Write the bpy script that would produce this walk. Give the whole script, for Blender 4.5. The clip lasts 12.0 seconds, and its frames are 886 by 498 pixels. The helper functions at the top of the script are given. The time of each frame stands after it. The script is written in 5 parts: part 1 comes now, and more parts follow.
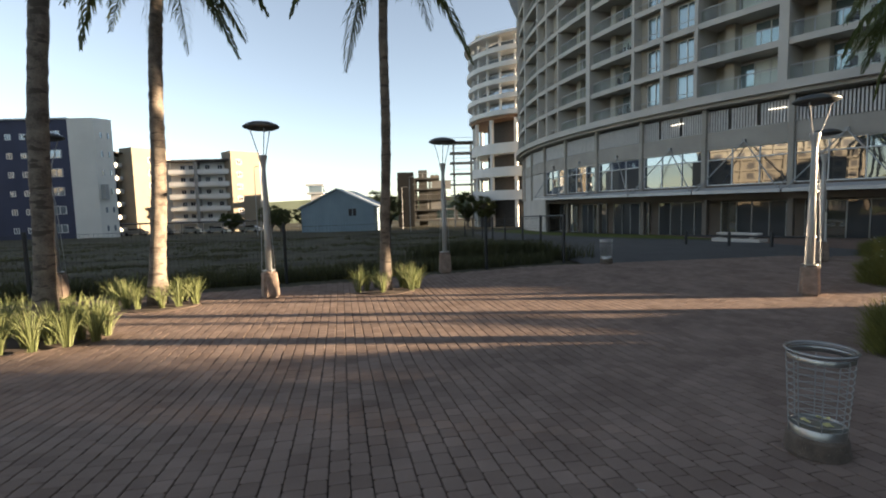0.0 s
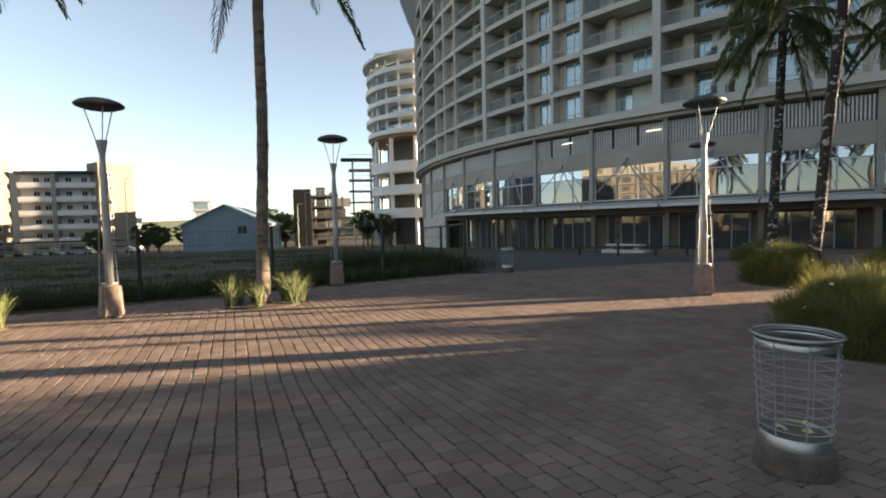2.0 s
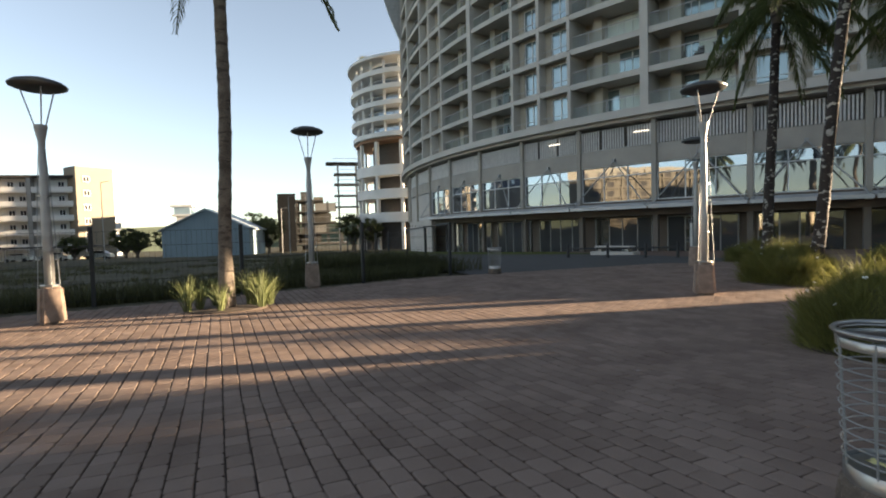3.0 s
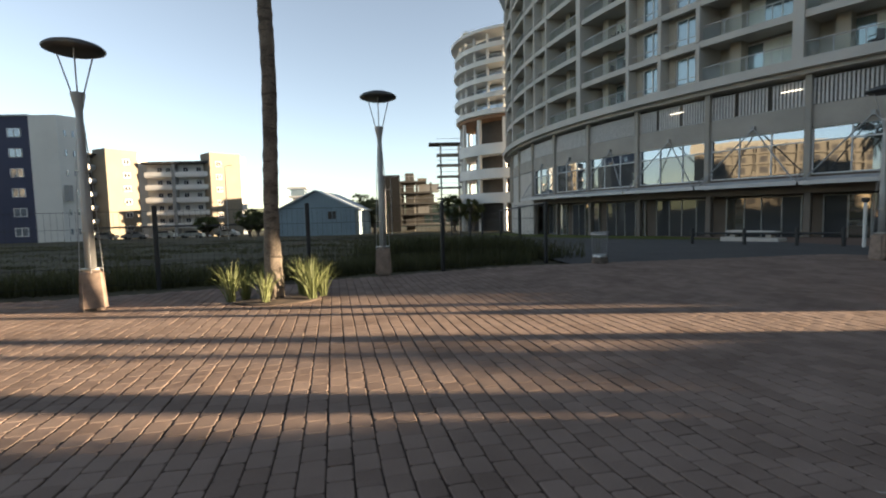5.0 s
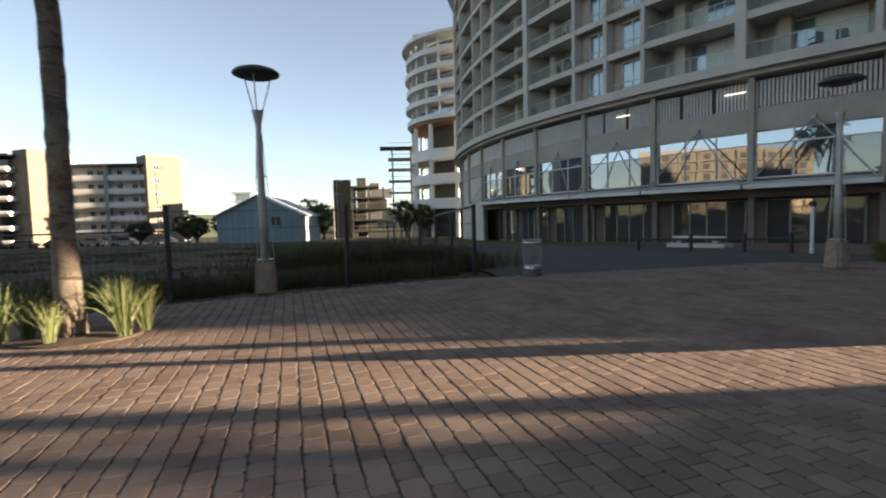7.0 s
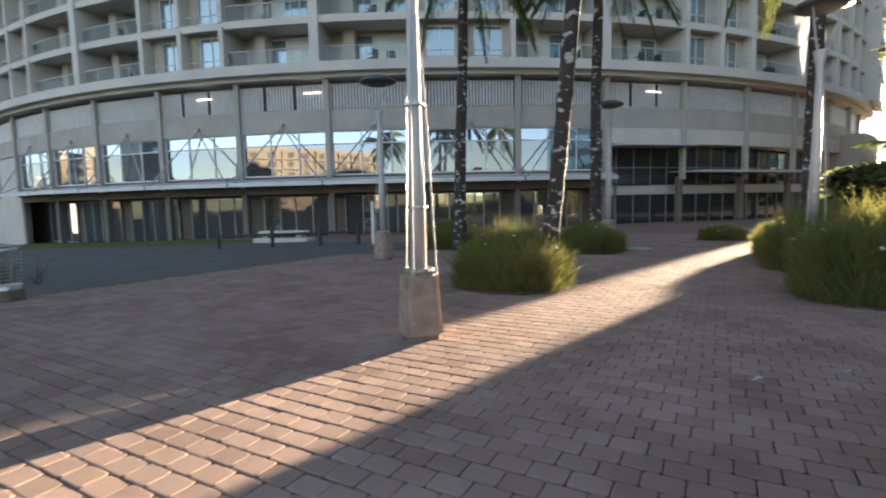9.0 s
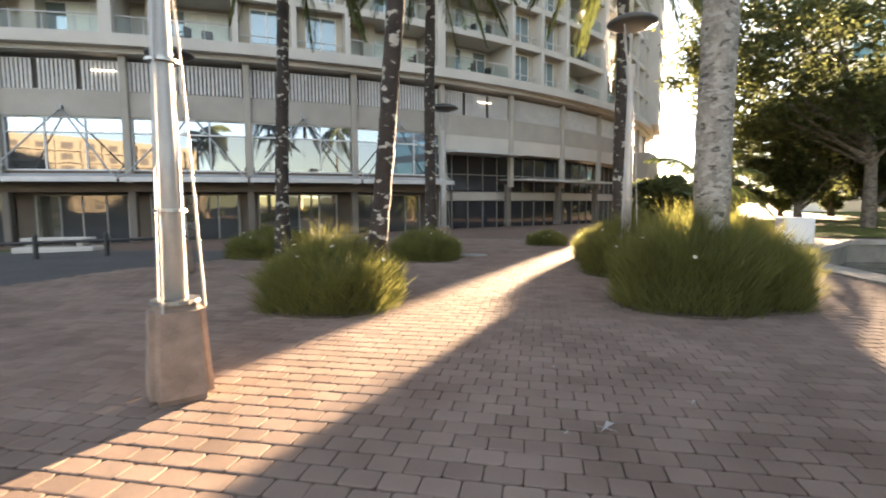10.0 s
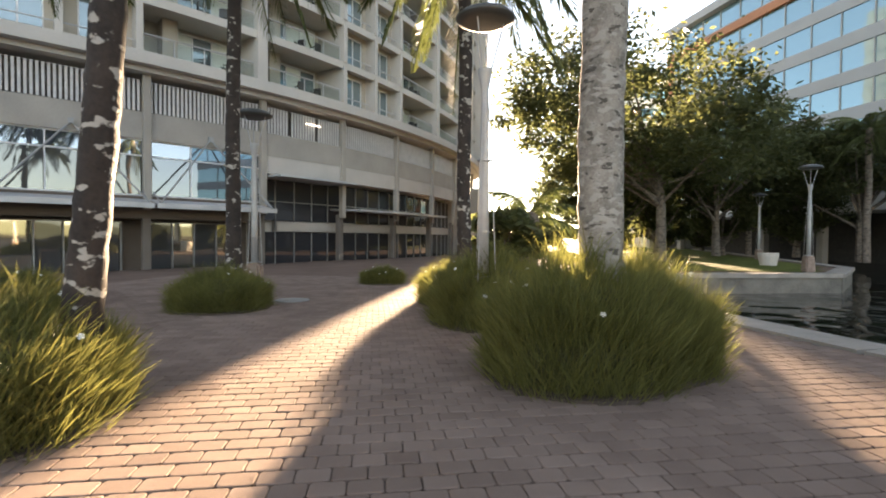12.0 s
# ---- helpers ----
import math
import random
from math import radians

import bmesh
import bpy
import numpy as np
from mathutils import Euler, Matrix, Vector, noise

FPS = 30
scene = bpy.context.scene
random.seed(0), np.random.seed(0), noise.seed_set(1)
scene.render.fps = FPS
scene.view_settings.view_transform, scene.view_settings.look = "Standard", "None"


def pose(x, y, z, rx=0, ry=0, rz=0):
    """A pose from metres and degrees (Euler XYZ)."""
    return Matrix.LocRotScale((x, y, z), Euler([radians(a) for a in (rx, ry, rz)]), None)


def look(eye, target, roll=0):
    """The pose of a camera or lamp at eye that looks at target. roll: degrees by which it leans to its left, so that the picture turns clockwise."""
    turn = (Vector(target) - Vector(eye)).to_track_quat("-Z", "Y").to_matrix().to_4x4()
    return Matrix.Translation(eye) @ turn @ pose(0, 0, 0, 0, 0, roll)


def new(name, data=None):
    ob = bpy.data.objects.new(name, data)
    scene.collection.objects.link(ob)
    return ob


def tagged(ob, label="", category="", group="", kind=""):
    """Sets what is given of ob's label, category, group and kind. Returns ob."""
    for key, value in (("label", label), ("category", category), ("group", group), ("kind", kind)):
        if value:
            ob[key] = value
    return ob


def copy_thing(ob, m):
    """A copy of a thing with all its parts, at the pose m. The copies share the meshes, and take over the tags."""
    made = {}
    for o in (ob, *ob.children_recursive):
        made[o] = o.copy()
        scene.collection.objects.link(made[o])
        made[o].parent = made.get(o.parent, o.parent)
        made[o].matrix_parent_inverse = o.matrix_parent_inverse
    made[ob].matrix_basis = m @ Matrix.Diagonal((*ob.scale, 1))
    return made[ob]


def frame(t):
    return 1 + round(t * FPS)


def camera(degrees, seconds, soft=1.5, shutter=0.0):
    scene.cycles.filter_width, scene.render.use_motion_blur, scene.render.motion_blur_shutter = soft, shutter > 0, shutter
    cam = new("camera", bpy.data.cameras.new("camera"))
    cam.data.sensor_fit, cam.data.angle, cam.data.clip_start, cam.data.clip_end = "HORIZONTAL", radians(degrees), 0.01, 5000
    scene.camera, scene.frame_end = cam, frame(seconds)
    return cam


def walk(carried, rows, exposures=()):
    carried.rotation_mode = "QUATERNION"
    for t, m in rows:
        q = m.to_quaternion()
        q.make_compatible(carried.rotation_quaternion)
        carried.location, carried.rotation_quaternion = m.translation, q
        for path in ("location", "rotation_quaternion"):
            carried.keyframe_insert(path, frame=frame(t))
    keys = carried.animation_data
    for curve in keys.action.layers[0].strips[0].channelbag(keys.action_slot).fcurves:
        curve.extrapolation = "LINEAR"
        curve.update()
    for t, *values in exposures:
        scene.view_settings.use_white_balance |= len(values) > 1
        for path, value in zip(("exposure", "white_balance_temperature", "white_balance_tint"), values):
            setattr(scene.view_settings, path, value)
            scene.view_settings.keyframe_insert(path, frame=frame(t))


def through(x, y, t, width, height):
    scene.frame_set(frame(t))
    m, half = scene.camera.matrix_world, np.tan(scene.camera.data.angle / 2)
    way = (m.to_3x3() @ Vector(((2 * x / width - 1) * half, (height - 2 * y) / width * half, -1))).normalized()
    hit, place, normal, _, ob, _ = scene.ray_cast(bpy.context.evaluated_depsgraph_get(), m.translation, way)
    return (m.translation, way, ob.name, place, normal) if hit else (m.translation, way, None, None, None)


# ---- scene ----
cam = camera(84.2, 12.0, soft=1.9, shutter=0.25)
PATH = [
    (0, (1.83, 0.617, 2.116), (1.863, 2.608, 1.94), -1.5),
    (0.5, (1.857, 0.939, 2.042), (1.939, 2.929, 1.856), -1.5),
    (1, (1.904, 1.232, 1.924), (2.104, 3.213, 1.749), -1.5),
    (1.5, (1.978, 1.502, 1.796), (2.313, 3.468, 1.652), -1.5),
    (2, (2.09, 1.813, 1.669), (2.522, 3.763, 1.565), -1.4),
    (2.5, (2.226, 2.185, 1.532), (2.717, 4.122, 1.453), -1.5),
    (4.5, (2.952, 4.054, 1.411), (3.197, 6.035, 1.279), -1.6),
    (5, (3.184, 4.527, 1.422), (3.246, 6.521, 1.274), -1.4),
    (5.5, (3.445, 4.998, 1.426), (3.392, 6.993, 1.282), -1.5),
    (6, (3.719, 5.503, 1.414), (3.668, 7.497, 1.278), -1.6),
    (6.5, (4.019, 6.001, 1.395), (4.039, 7.997, 1.264), -1.5),
    (8.5, (5.88, 7.453, 1.298), (7.125, 9.009, 1.136), -1.7),
    (9, (6.389, 7.651, 1.293), (7.91, 8.936, 1.106), -1.3),
    (9.5, (6.944, 7.85, 1.283), (8.661, 8.857, 1.086), -0.8),
    (10, (7.493, 7.993, 1.286), (9.341, 8.738, 1.106), -0.4),
    (10.5, (8.04, 8.079, 1.3), (9.971, 8.582, 1.158), -0.2),
    (11, (8.63, 8.184, 1.301), (10.606, 8.485, 1.213), 0.1),
    (11.5, (9.222, 8.321, 1.285), (11.214, 8.488, 1.233), 0.3),
    (12, (9.784, 8.465, 1.266), (11.781, 8.56, 1.219), 0.4),
]
EXPOSURES = [(0, 2.84, 7000, 10), (2.5, 2.98, 7050, 9), (4.5, 2.9, 7050, 9), (6.5, 2.62, 6900, 9), (8.5, 3.68, 6600, 11), (9.5, 3.82, 6550, 10), (10.1, 4.3, 7800, 14), (12, 4.12, 7800, 14)]
walk(cam, [(t, look(eye, target, roll)) for t, eye, target, roll in PATH], EXPOSURES)

# ---- light ----
SUN_AZ, SUN_EL = radians(-4.8), radians(6.4)
world = bpy.data.worlds.new("world")
scene.world = world
world.use_nodes = True
wn = world.node_tree.nodes
sky = wn.new("ShaderNodeTexSky")
sky.sky_type, sky.sun_disc = "NISHITA", False
sky.sun_elevation, sky.sun_rotation = SUN_EL, math.pi / 2 - SUN_AZ
sky.air_density, sky.dust_density, sky.ozone_density = 0.75, 0.05, 2.0
soft = wn.new("ShaderNodeHueSaturation")
soft.inputs["Saturation"].default_value = 0.65
world.node_tree.links.new(sky.outputs[0], soft.inputs["Color"])
world.node_tree.links.new(soft.outputs[0], wn["Background"].inputs[0])
wn["Background"].inputs[1].default_value = 0.055
sun = new("sun", bpy.data.lights.new("sun", "SUN"))
sun.data.energy, sun.data.angle, sun.data.color = 5.0, radians(0.6), (1.0, 0.79, 0.58)
SUN_WAY = Vector((math.cos(SUN_EL) * math.cos(SUN_AZ), math.cos(SUN_EL) * math.sin(SUN_AZ), math.sin(SUN_EL)))
sun.matrix_basis = look((60, 0, 60), Vector((60, 0, 60)) - SUN_WAY)

# ---- materials ----


def mat(name, color, rough=0.8, metal=0.0, var=0.18, scale=3.0, bump=0.15, fine=60.0, tint=None, rand=0.0, spec=0.5, island=0.0):
    """A surface with broad stains and fine grain at real-world size; rand: how far alike pieces differ."""
    m = bpy.data.materials.new(name)
    m.use_nodes = True
    n, l = m.node_tree.nodes, m.node_tree.links
    b = n["Principled BSDF"]
    b.inputs["Roughness"].default_value, b.inputs["Metallic"].default_value = rough, metal
    b.inputs["Specular IOR Level"].default_value = spec
    pos = n.new("ShaderNodeNewGeometry")
    big, small = n.new("ShaderNodeTexNoise"), n.new("ShaderNodeTexNoise")
    big.inputs["Scale"].default_value, small.inputs["Scale"].default_value = scale, fine
    big.inputs["Detail"].default_value, small.inputs["Detail"].default_value = 5, 3
    for t in (big, small):
        l.new(pos.outputs["Position"], t.inputs["Vector"])
    add = n.new("ShaderNodeMath")
    add.operation = "MULTIPLY_ADD"
    l.new(small.outputs[0], add.inputs[0])
    add.inputs[1].default_value = 0.5
    l.new(big.outputs[0], add.inputs[2])
    level = add.outputs[0]
    lo, hi = 0.45, 1.05
    if rand or island:
        inf = n.new("ShaderNodeObjectInfo") if rand else pos
        mad = n.new("ShaderNodeMath")
        mad.operation = "MULTIPLY_ADD"
        l.new(inf.outputs["Random"] if rand else pos.outputs["Random Per Island"], mad.inputs[0])
        mad.inputs[1].default_value = rand or island
        l.new(level, mad.inputs[2])
        level = mad.outputs[0]
        hi += rand or island
    ramp = n.new("ShaderNodeMapRange")
    l.new(level, ramp.inputs[0])
    ramp.inputs[1].default_value, ramp.inputs[2].default_value = lo, hi
    mix = n.new("ShaderNodeMix")
    mix.data_type = "RGBA"
    l.new(ramp.outputs[0], mix.inputs[0])
    c2 = tint or color
    mix.inputs[6].default_value = (*[c * (1 - var) for c in color], 1)
    mix.inputs[7].default_value = (*[min(1, c * (1 + var)) for c in c2], 1)
    l.new(mix.outputs[2], b.inputs["Base Color"])
    if bump:
        bp = n.new("ShaderNodeBump")
        bp.inputs["Strength"].default_value, bp.inputs["Distance"].default_value = bump, 0.02
        l.new(add.outputs[0], bp.inputs["Height"])
        l.new(bp.outputs[0], b.inputs["Normal"])
    return m


def leafy(name, color, tint, rough=0.55, through=0.35, island=0.5):
    """Leaf: two tones from leaf to leaf, and some light passing through."""
    m = mat(name, color, rough, var=0.25, tint=tint, bump=0, island=island, scale=1.5, spec=0.3)
    n, l = m.node_tree.nodes, m.node_tree.links
    b = n["Principled BSDF"]
    tr, mx = n.new("ShaderNodeBsdfTranslucent"), n.new("ShaderNodeMixShader")
    l.new(b.inputs["Base Color"].links[0].from_socket, tr.inputs[0])
    mx.inputs[0].default_value = through
    l.new(b.outputs[0], mx.inputs[1])
    l.new(tr.outputs[0], mx.inputs[2])
    l.new(mx.outputs[0], n["Material Output"].inputs[0])
    return m


def glassy(name, color, mirror, rough=0.02, wobble=0.006):
    """Reflective window glass, slightly wavy."""
    m = bpy.data.materials.new(name)
    m.use_nodes = True
    n, l = m.node_tree.nodes, m.node_tree.links
    b = n["Principled BSDF"]
    b.inputs["Base Color"].default_value = (*color, 1)
    b.inputs["Metallic"].default_value, b.inputs["Roughness"].default_value = mirror, rough
    b.inputs["IOR"].default_value = 1.6
    g, t, bp = n.new("ShaderNodeNewGeometry"), n.new("ShaderNodeTexNoise"), n.new("ShaderNodeBump")
    t.inputs["Scale"].default_value, t.inputs["Detail"].default_value = 0.8, 1
    bp.inputs["Strength"].default_value, bp.inputs["Distance"].default_value = 1.0, wobble
    l.new(g.outputs["Position"], t.inputs["Vector"])
    l.new(t.outputs[0], bp.inputs["Height"])
    l.new(bp.outputs[0], b.inputs["Normal"])
    return m


def clear_glass(name, color, alpha):
    m = bpy.data.materials.new(name)
    m.use_nodes = True
    n, l = m.node_tree.nodes, m.node_tree.links
    gl, tr, mx = n.new("ShaderNodeBsdfGlossy"), n.new("ShaderNodeBsdfTransparent"), n.new("ShaderNodeMixShader")
    gl.inputs["Roughness"].default_value = 0.03
    tr.inputs[0].default_value = (*color, 1)
    mx.inputs[0].default_value = alpha
    l.new(tr.outputs[0], mx.inputs[1])
    l.new(gl.outputs[0], mx.inputs[2])
    l.new(mx.outputs[0], n["Material Output"].inputs[0])
    return m


CONCRETE = mat("painted concrete", (0.335, 0.305, 0.26), 0.85, var=0.14, scale=0.6, fine=25, bump=0.1)
CONCRETE_PALE = mat("pale concrete", (0.47, 0.437, 0.388), 0.85, var=0.12, scale=0.5, fine=25, bump=0.1)
SOFFIT = mat("balcony wall", (0.42, 0.372, 0.298), 0.9, var=0.1, scale=0.8, bump=0.05)
BAND = mat("concrete band", (0.34, 0.312, 0.27), 0.85, var=0.16, scale=0.7, fine=20, bump=0.1)
# near-black for roofs and trim, and for shade painted into open storeys
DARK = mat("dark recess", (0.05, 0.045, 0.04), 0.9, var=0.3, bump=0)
LOUVRE = mat("aluminium louvre", (0.55, 0.53, 0.5), 0.5, 0.0, var=0.15, bump=0)
# colour carries the shade seen through the louvre gaps
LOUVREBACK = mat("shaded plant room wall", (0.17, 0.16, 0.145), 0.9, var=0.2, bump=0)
ALU = mat("white window frame", (0.7, 0.7, 0.68), 0.45, var=0.06, bump=0)
STEEL = mat("painted steel", (0.3, 0.3, 0.29), 0.45, 0.3, var=0.15, bump=0)
CANOPY = mat("canopy sheet", (0.46, 0.46, 0.45), 0.45, 0.2, var=0.15, scale=1.2, bump=0.05)
MIRROR = glassy("reflective glass", (0.21, 0.225, 0.24), 0.85, 0.02, 0.0016)
# paler, bluer tint puts a brighter sky reflection into the top panes
MIRRORTOP = glassy("pale reflective glass", (0.34, 0.38, 0.42), 0.85, 0.02, 0.002)
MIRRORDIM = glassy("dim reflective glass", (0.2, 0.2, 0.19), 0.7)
# brown taken darker to include the shade below the canopy
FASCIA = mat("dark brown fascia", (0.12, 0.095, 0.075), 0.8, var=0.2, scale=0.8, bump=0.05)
SHOPGLASS = glassy("shop glass", (0.10, 0.105, 0.11), 0.45)
# column colour darkened in place of the canopy's shadow
SHADECOLUMN = mat("grey-brown column paint", (0.15, 0.13, 0.11), 0.8, var=0.2, scale=0.8, bump=0.05)
# warm bright tint stands in for a sunlit building mirrored in the panes
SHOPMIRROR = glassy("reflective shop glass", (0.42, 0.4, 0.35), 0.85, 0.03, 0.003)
ROOMGLASS = glassy("room glass", (0.27, 0.34, 0.35), 0.55)
DARKGLASS = glassy("dark glass", (0.06, 0.06, 0.065), 0.35)
RAILGLASS = clear_glass("balustrade glass", (0.9, 0.94, 0.93), 0.02)
CURTAIN = mat("curtain", (0.66, 0.68, 0.62), 0.9, var=0.15, scale=4, bump=0, rand=0.5)
GALV = mat("galvanised steel", (0.36, 0.355, 0.345), 0.34, 0.9, var=0.12, scale=6, bump=0.03)
RAILPAINT = mat("grey rail paint", (0.4, 0.4, 0.39), 0.6, 0.0, var=0.1, bump=0)
PEBBLE = mat("dark pebbled concrete", (0.08, 0.062, 0.048), 0.9, var=0.3, scale=9, fine=110, bump=0.8, tint=(0.13, 0.1, 0.078))
POLE = mat("grey pole paint", (0.36, 0.36, 0.35), 0.45, 0.25, var=0.12, scale=5, bump=0.03)
DOME = mat("dark lamp dome", (0.07, 0.075, 0.075), 0.4, 0.3, var=0.2, bump=0)
BASE = mat("exposed aggregate", (0.25, 0.185, 0.145), 0.9, var=0.35, scale=8, fine=120, bump=0.5)
PAVER = mat("clay paver", (0.192, 0.138, 0.111), 0.95, var=0.3, scale=1.2, fine=150, bump=0.35, tint=(0.224, 0.17, 0.14), island=0.32, spec=0.06)
PAVERPART = mat("clay paver piece", (0.192, 0.138, 0.111), 0.95, var=0.3, scale=1.2, fine=150, bump=0.35, tint=(0.224, 0.17, 0.14), rand=0.32, spec=0.06)
PAVEFAR = mat("far paving", (0.165, 0.116, 0.092), 0.95, var=0.22, scale=0.8, fine=9, bump=0.2, spec=0.1)
SAND = mat("joint sand", (0.07, 0.05, 0.04), 0.95, var=0.3, scale=3, fine=90, bump=0.3)
ASPHALT = mat("asphalt", (0.06, 0.058, 0.056), 0.9, var=0.25, scale=0.9, fine=140, bump=0.4)
EARTH = mat("field grass and earth", (0.105, 0.09, 0.072), 0.95, var=0.55, scale=0.35, fine=4, bump=0.8, tint=(0.075, 0.07, 0.045), spec=0.05)
SOIL = mat("planter soil", (0.07, 0.05, 0.036), 0.95, var=0.35, scale=5, fine=60, bump=0.6)
LAWN = mat("lawn", (0.08, 0.11, 0.03), 0.9, var=0.35, scale=1.5, fine=40, bump=0.5, tint=(0.12, 0.13, 0.04), spec=0.05)
BARK = mat("palm bark", (0.1, 0.078, 0.06), 0.9, var=0.45, scale=5, fine=40, bump=0.6, tint=(0.165, 0.135, 0.105))
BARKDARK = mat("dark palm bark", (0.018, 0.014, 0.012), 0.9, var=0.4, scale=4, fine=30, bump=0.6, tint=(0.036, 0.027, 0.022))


def patched(m, color, scale, edge, stretch=(1, 1, 2.5)):
    """Adds pale lichen patches with a shape of their own."""
    n, l = m.node_tree.nodes, m.node_tree.links
    b = n["Principled BSDF"]
    old = b.inputs["Base Color"].links[0].from_socket
    g, mp, t, r, mx = n.new("ShaderNodeNewGeometry"), n.new("ShaderNodeMapping"), n.new("ShaderNodeTexNoise"), n.new("ShaderNodeMapRange"), n.new("ShaderNodeMix")
    mp.inputs["Scale"].default_value = stretch
    l.new(g.outputs["Position"], mp.inputs["Vector"])
    l.new(mp.outputs[0], t.inputs["Vector"])
    t.inputs["Scale"].default_value, t.inputs["Detail"].default_value = scale, 4
    r.inputs[1].default_value, r.inputs[2].default_value = edge, edge + 0.04
    l.new(t.outputs[0], r.inputs[0])
    mx.data_type = "RGBA"
    l.new(r.outputs[0], mx.inputs[0])
    l.new(old, mx.inputs[6])
    mx.inputs[7].default_value = (*color, 1)
    l.new(mx.outputs[2], b.inputs["Base Color"])
    return m


patched(BARKDARK, (0.34, 0.32, 0.285), 6, 0.585, (1.1, 1.1, 1.7))
BARKPALE = mat("pale palm bark", (0.17, 0.15, 0.125), 0.9, var=0.35, scale=6, fine=45, bump=0.5, tint=(0.26, 0.235, 0.2))
patched(BARKPALE, (0.33, 0.305, 0.265), 10, 0.54, (1.0, 1.0, 1.8))
patched(BARKPALE, (0.075, 0.066, 0.054), 8, 0.6, (1, 1, 2.2))
patched(BARK, (0.07, 0.055, 0.042), 2.5, 0.56, (1, 1, 4))
FROND = leafy("palm frond", (0.07, 0.085, 0.03), (0.10, 0.12, 0.04))
BLADE = leafy("grass blade", (0.07, 0.08, 0.024), (0.22, 0.215, 0.065), through=0.48)
TUFT = leafy("strap leaf", (0.06, 0.085, 0.028), (0.22, 0.24, 0.1), through=0.3, island=0.9)
LEAF = leafy("tree leaf", (0.06, 0.08, 0.032), (0.12, 0.13, 0.052), through=0.52)
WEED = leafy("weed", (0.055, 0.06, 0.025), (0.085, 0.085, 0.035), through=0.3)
PETAL = mat("white petal", (0.8, 0.8, 0.74), 0.7, var=0.05, bump=0)
BLACK = mat("black fence paint", (0.02, 0.02, 0.02), 0.55, var=0.3, bump=0.05)
WHITEPOST = mat("white post paint", (0.62, 0.62, 0.6), 0.6, var=0.1, bump=0)
QUAYSTONE = mat("stained quay concrete", (0.16, 0.145, 0.12), 0.9, var=0.4, scale=1.5, fine=20, bump=0.4)
COPING = mat("weathered coping", (0.27, 0.245, 0.21), 0.9, var=0.3, scale=2, fine=30, bump=0.3)
WATER = glassy("canal water", (0.015, 0.02, 0.017), 0.0, 0.05, 0.09)

# ---- helpers for meshes ----


def mesh_of(bm, name, material, smooth=False):
    me = bpy.data.meshes.new(name)
    bmesh.ops.recalc_face_normals(bm, faces=bm.faces)
    bm.to_mesh(me)
    bm.free()
    me.materials.append(material)
    if smooth:
        me.shade_smooth()
    return me


def child(name, me, parent=None, m=None, label=""):
    ob = new(name, me)
    ob.parent = parent
    if m is not None:
        ob.matrix_basis = m
    if label:
        ob["label"] = label
    return ob


def part(name, bm, material, parent=None, label="", smooth=False):
    return child(name, mesh_of(bm, name, material, smooth), parent, None, label)


def thing(name, at, label, category, group="", turn=0.0):
    e = new(name)
    e.empty_display_size = 0.2
    e.matrix_basis = pose(at[0], at[1], at[2], 0, 0, turn)
    return tagged(e, label, category, group)


def box(bm, x0, y0, z0, x1, y1, z1, bevel=0.0):
    m = Matrix.LocRotScale(((x0 + x1) / 2, (y0 + y1) / 2, (z0 + z1) / 2), None, (x1 - x0, y1 - y0, z1 - z0))
    v = bmesh.ops.create_cube(bm, size=1, matrix=m)["verts"]
    if bevel:
        es = list({e for q in v for e in q.link_edges})
        bmesh.ops.bevel(bm, geom=es, offset=bevel, segments=1, affect="EDGES")
    return bm


def rod(bm, a, b, r0, r1=None, seg=8):
    a, b = Vector(a), Vector(b)
    d = b - a
    m = Matrix.Translation((a + b) / 2) @ d.to_track_quat("Z", "Y").to_matrix().to_4x4()
    bmesh.ops.create_cone(bm, cap_ends=True, segments=seg, radius1=r0, radius2=r0 if r1 is None else r1, depth=d.length, matrix=m)
    return bm


def lathe(bm, profile, seg=24, cx=0.0, cy=0.0, ends=True):
    """A turned shape from (radius, height) pairs."""
    rings = []
    for r, z in profile:
        rings.append([bm.verts.new((cx + r * math.cos(2 * math.pi * i / seg), cy + r * math.sin(2 * math.pi * i / seg), z)) for i in range(seg)])
    for a, b in zip(rings, rings[1:]):
        for i in range(seg):
            bm.faces.new((a[i], a[(i + 1) % seg], b[(i + 1) % seg], b[i]))
    if ends:
        bm.faces.new(rings[0][::-1])
        bm.faces.new(rings[-1])
    return bm


def arcbox(bm, r0, r1, a0, a1, z0, z1, n=1, z1b=None, z0b=None):
    """A curved bar between two radii, two angles and two heights; z0b, z1b: the heights at the outer radius."""
    z1b, z0b = z1 if z1b is None else z1b, z0 if z0b is None else z0b
    rows = []
    for i in range(n + 1):
        a = a0 + (a1 - a0) * i / n
        c, s = math.cos(a), math.sin(a)
        rows.append([bm.verts.new(p) for p in ((r0 * c, r0 * s, z0), (r1 * c, r1 * s, z0b), (r1 * c, r1 * s, z1b), (r0 * c, r0 * s, z1))])
    for p, q in zip(rows, rows[1:]):
        for i in range(4):
            bm.faces.new((p[i], p[(i + 1) % 4], q[(i + 1) % 4], q[i]))
    bm.faces.new(rows[0][::-1])
    bm.faces.new(rows[-1])
    return bm


def B():
    return bmesh.new()


def pydata(name, verts, faces, material):
    me = bpy.data.meshes.new(name)
    me.from_pydata([tuple(v) for v in verts], [], faces)
    me.materials.append(material)
    return me


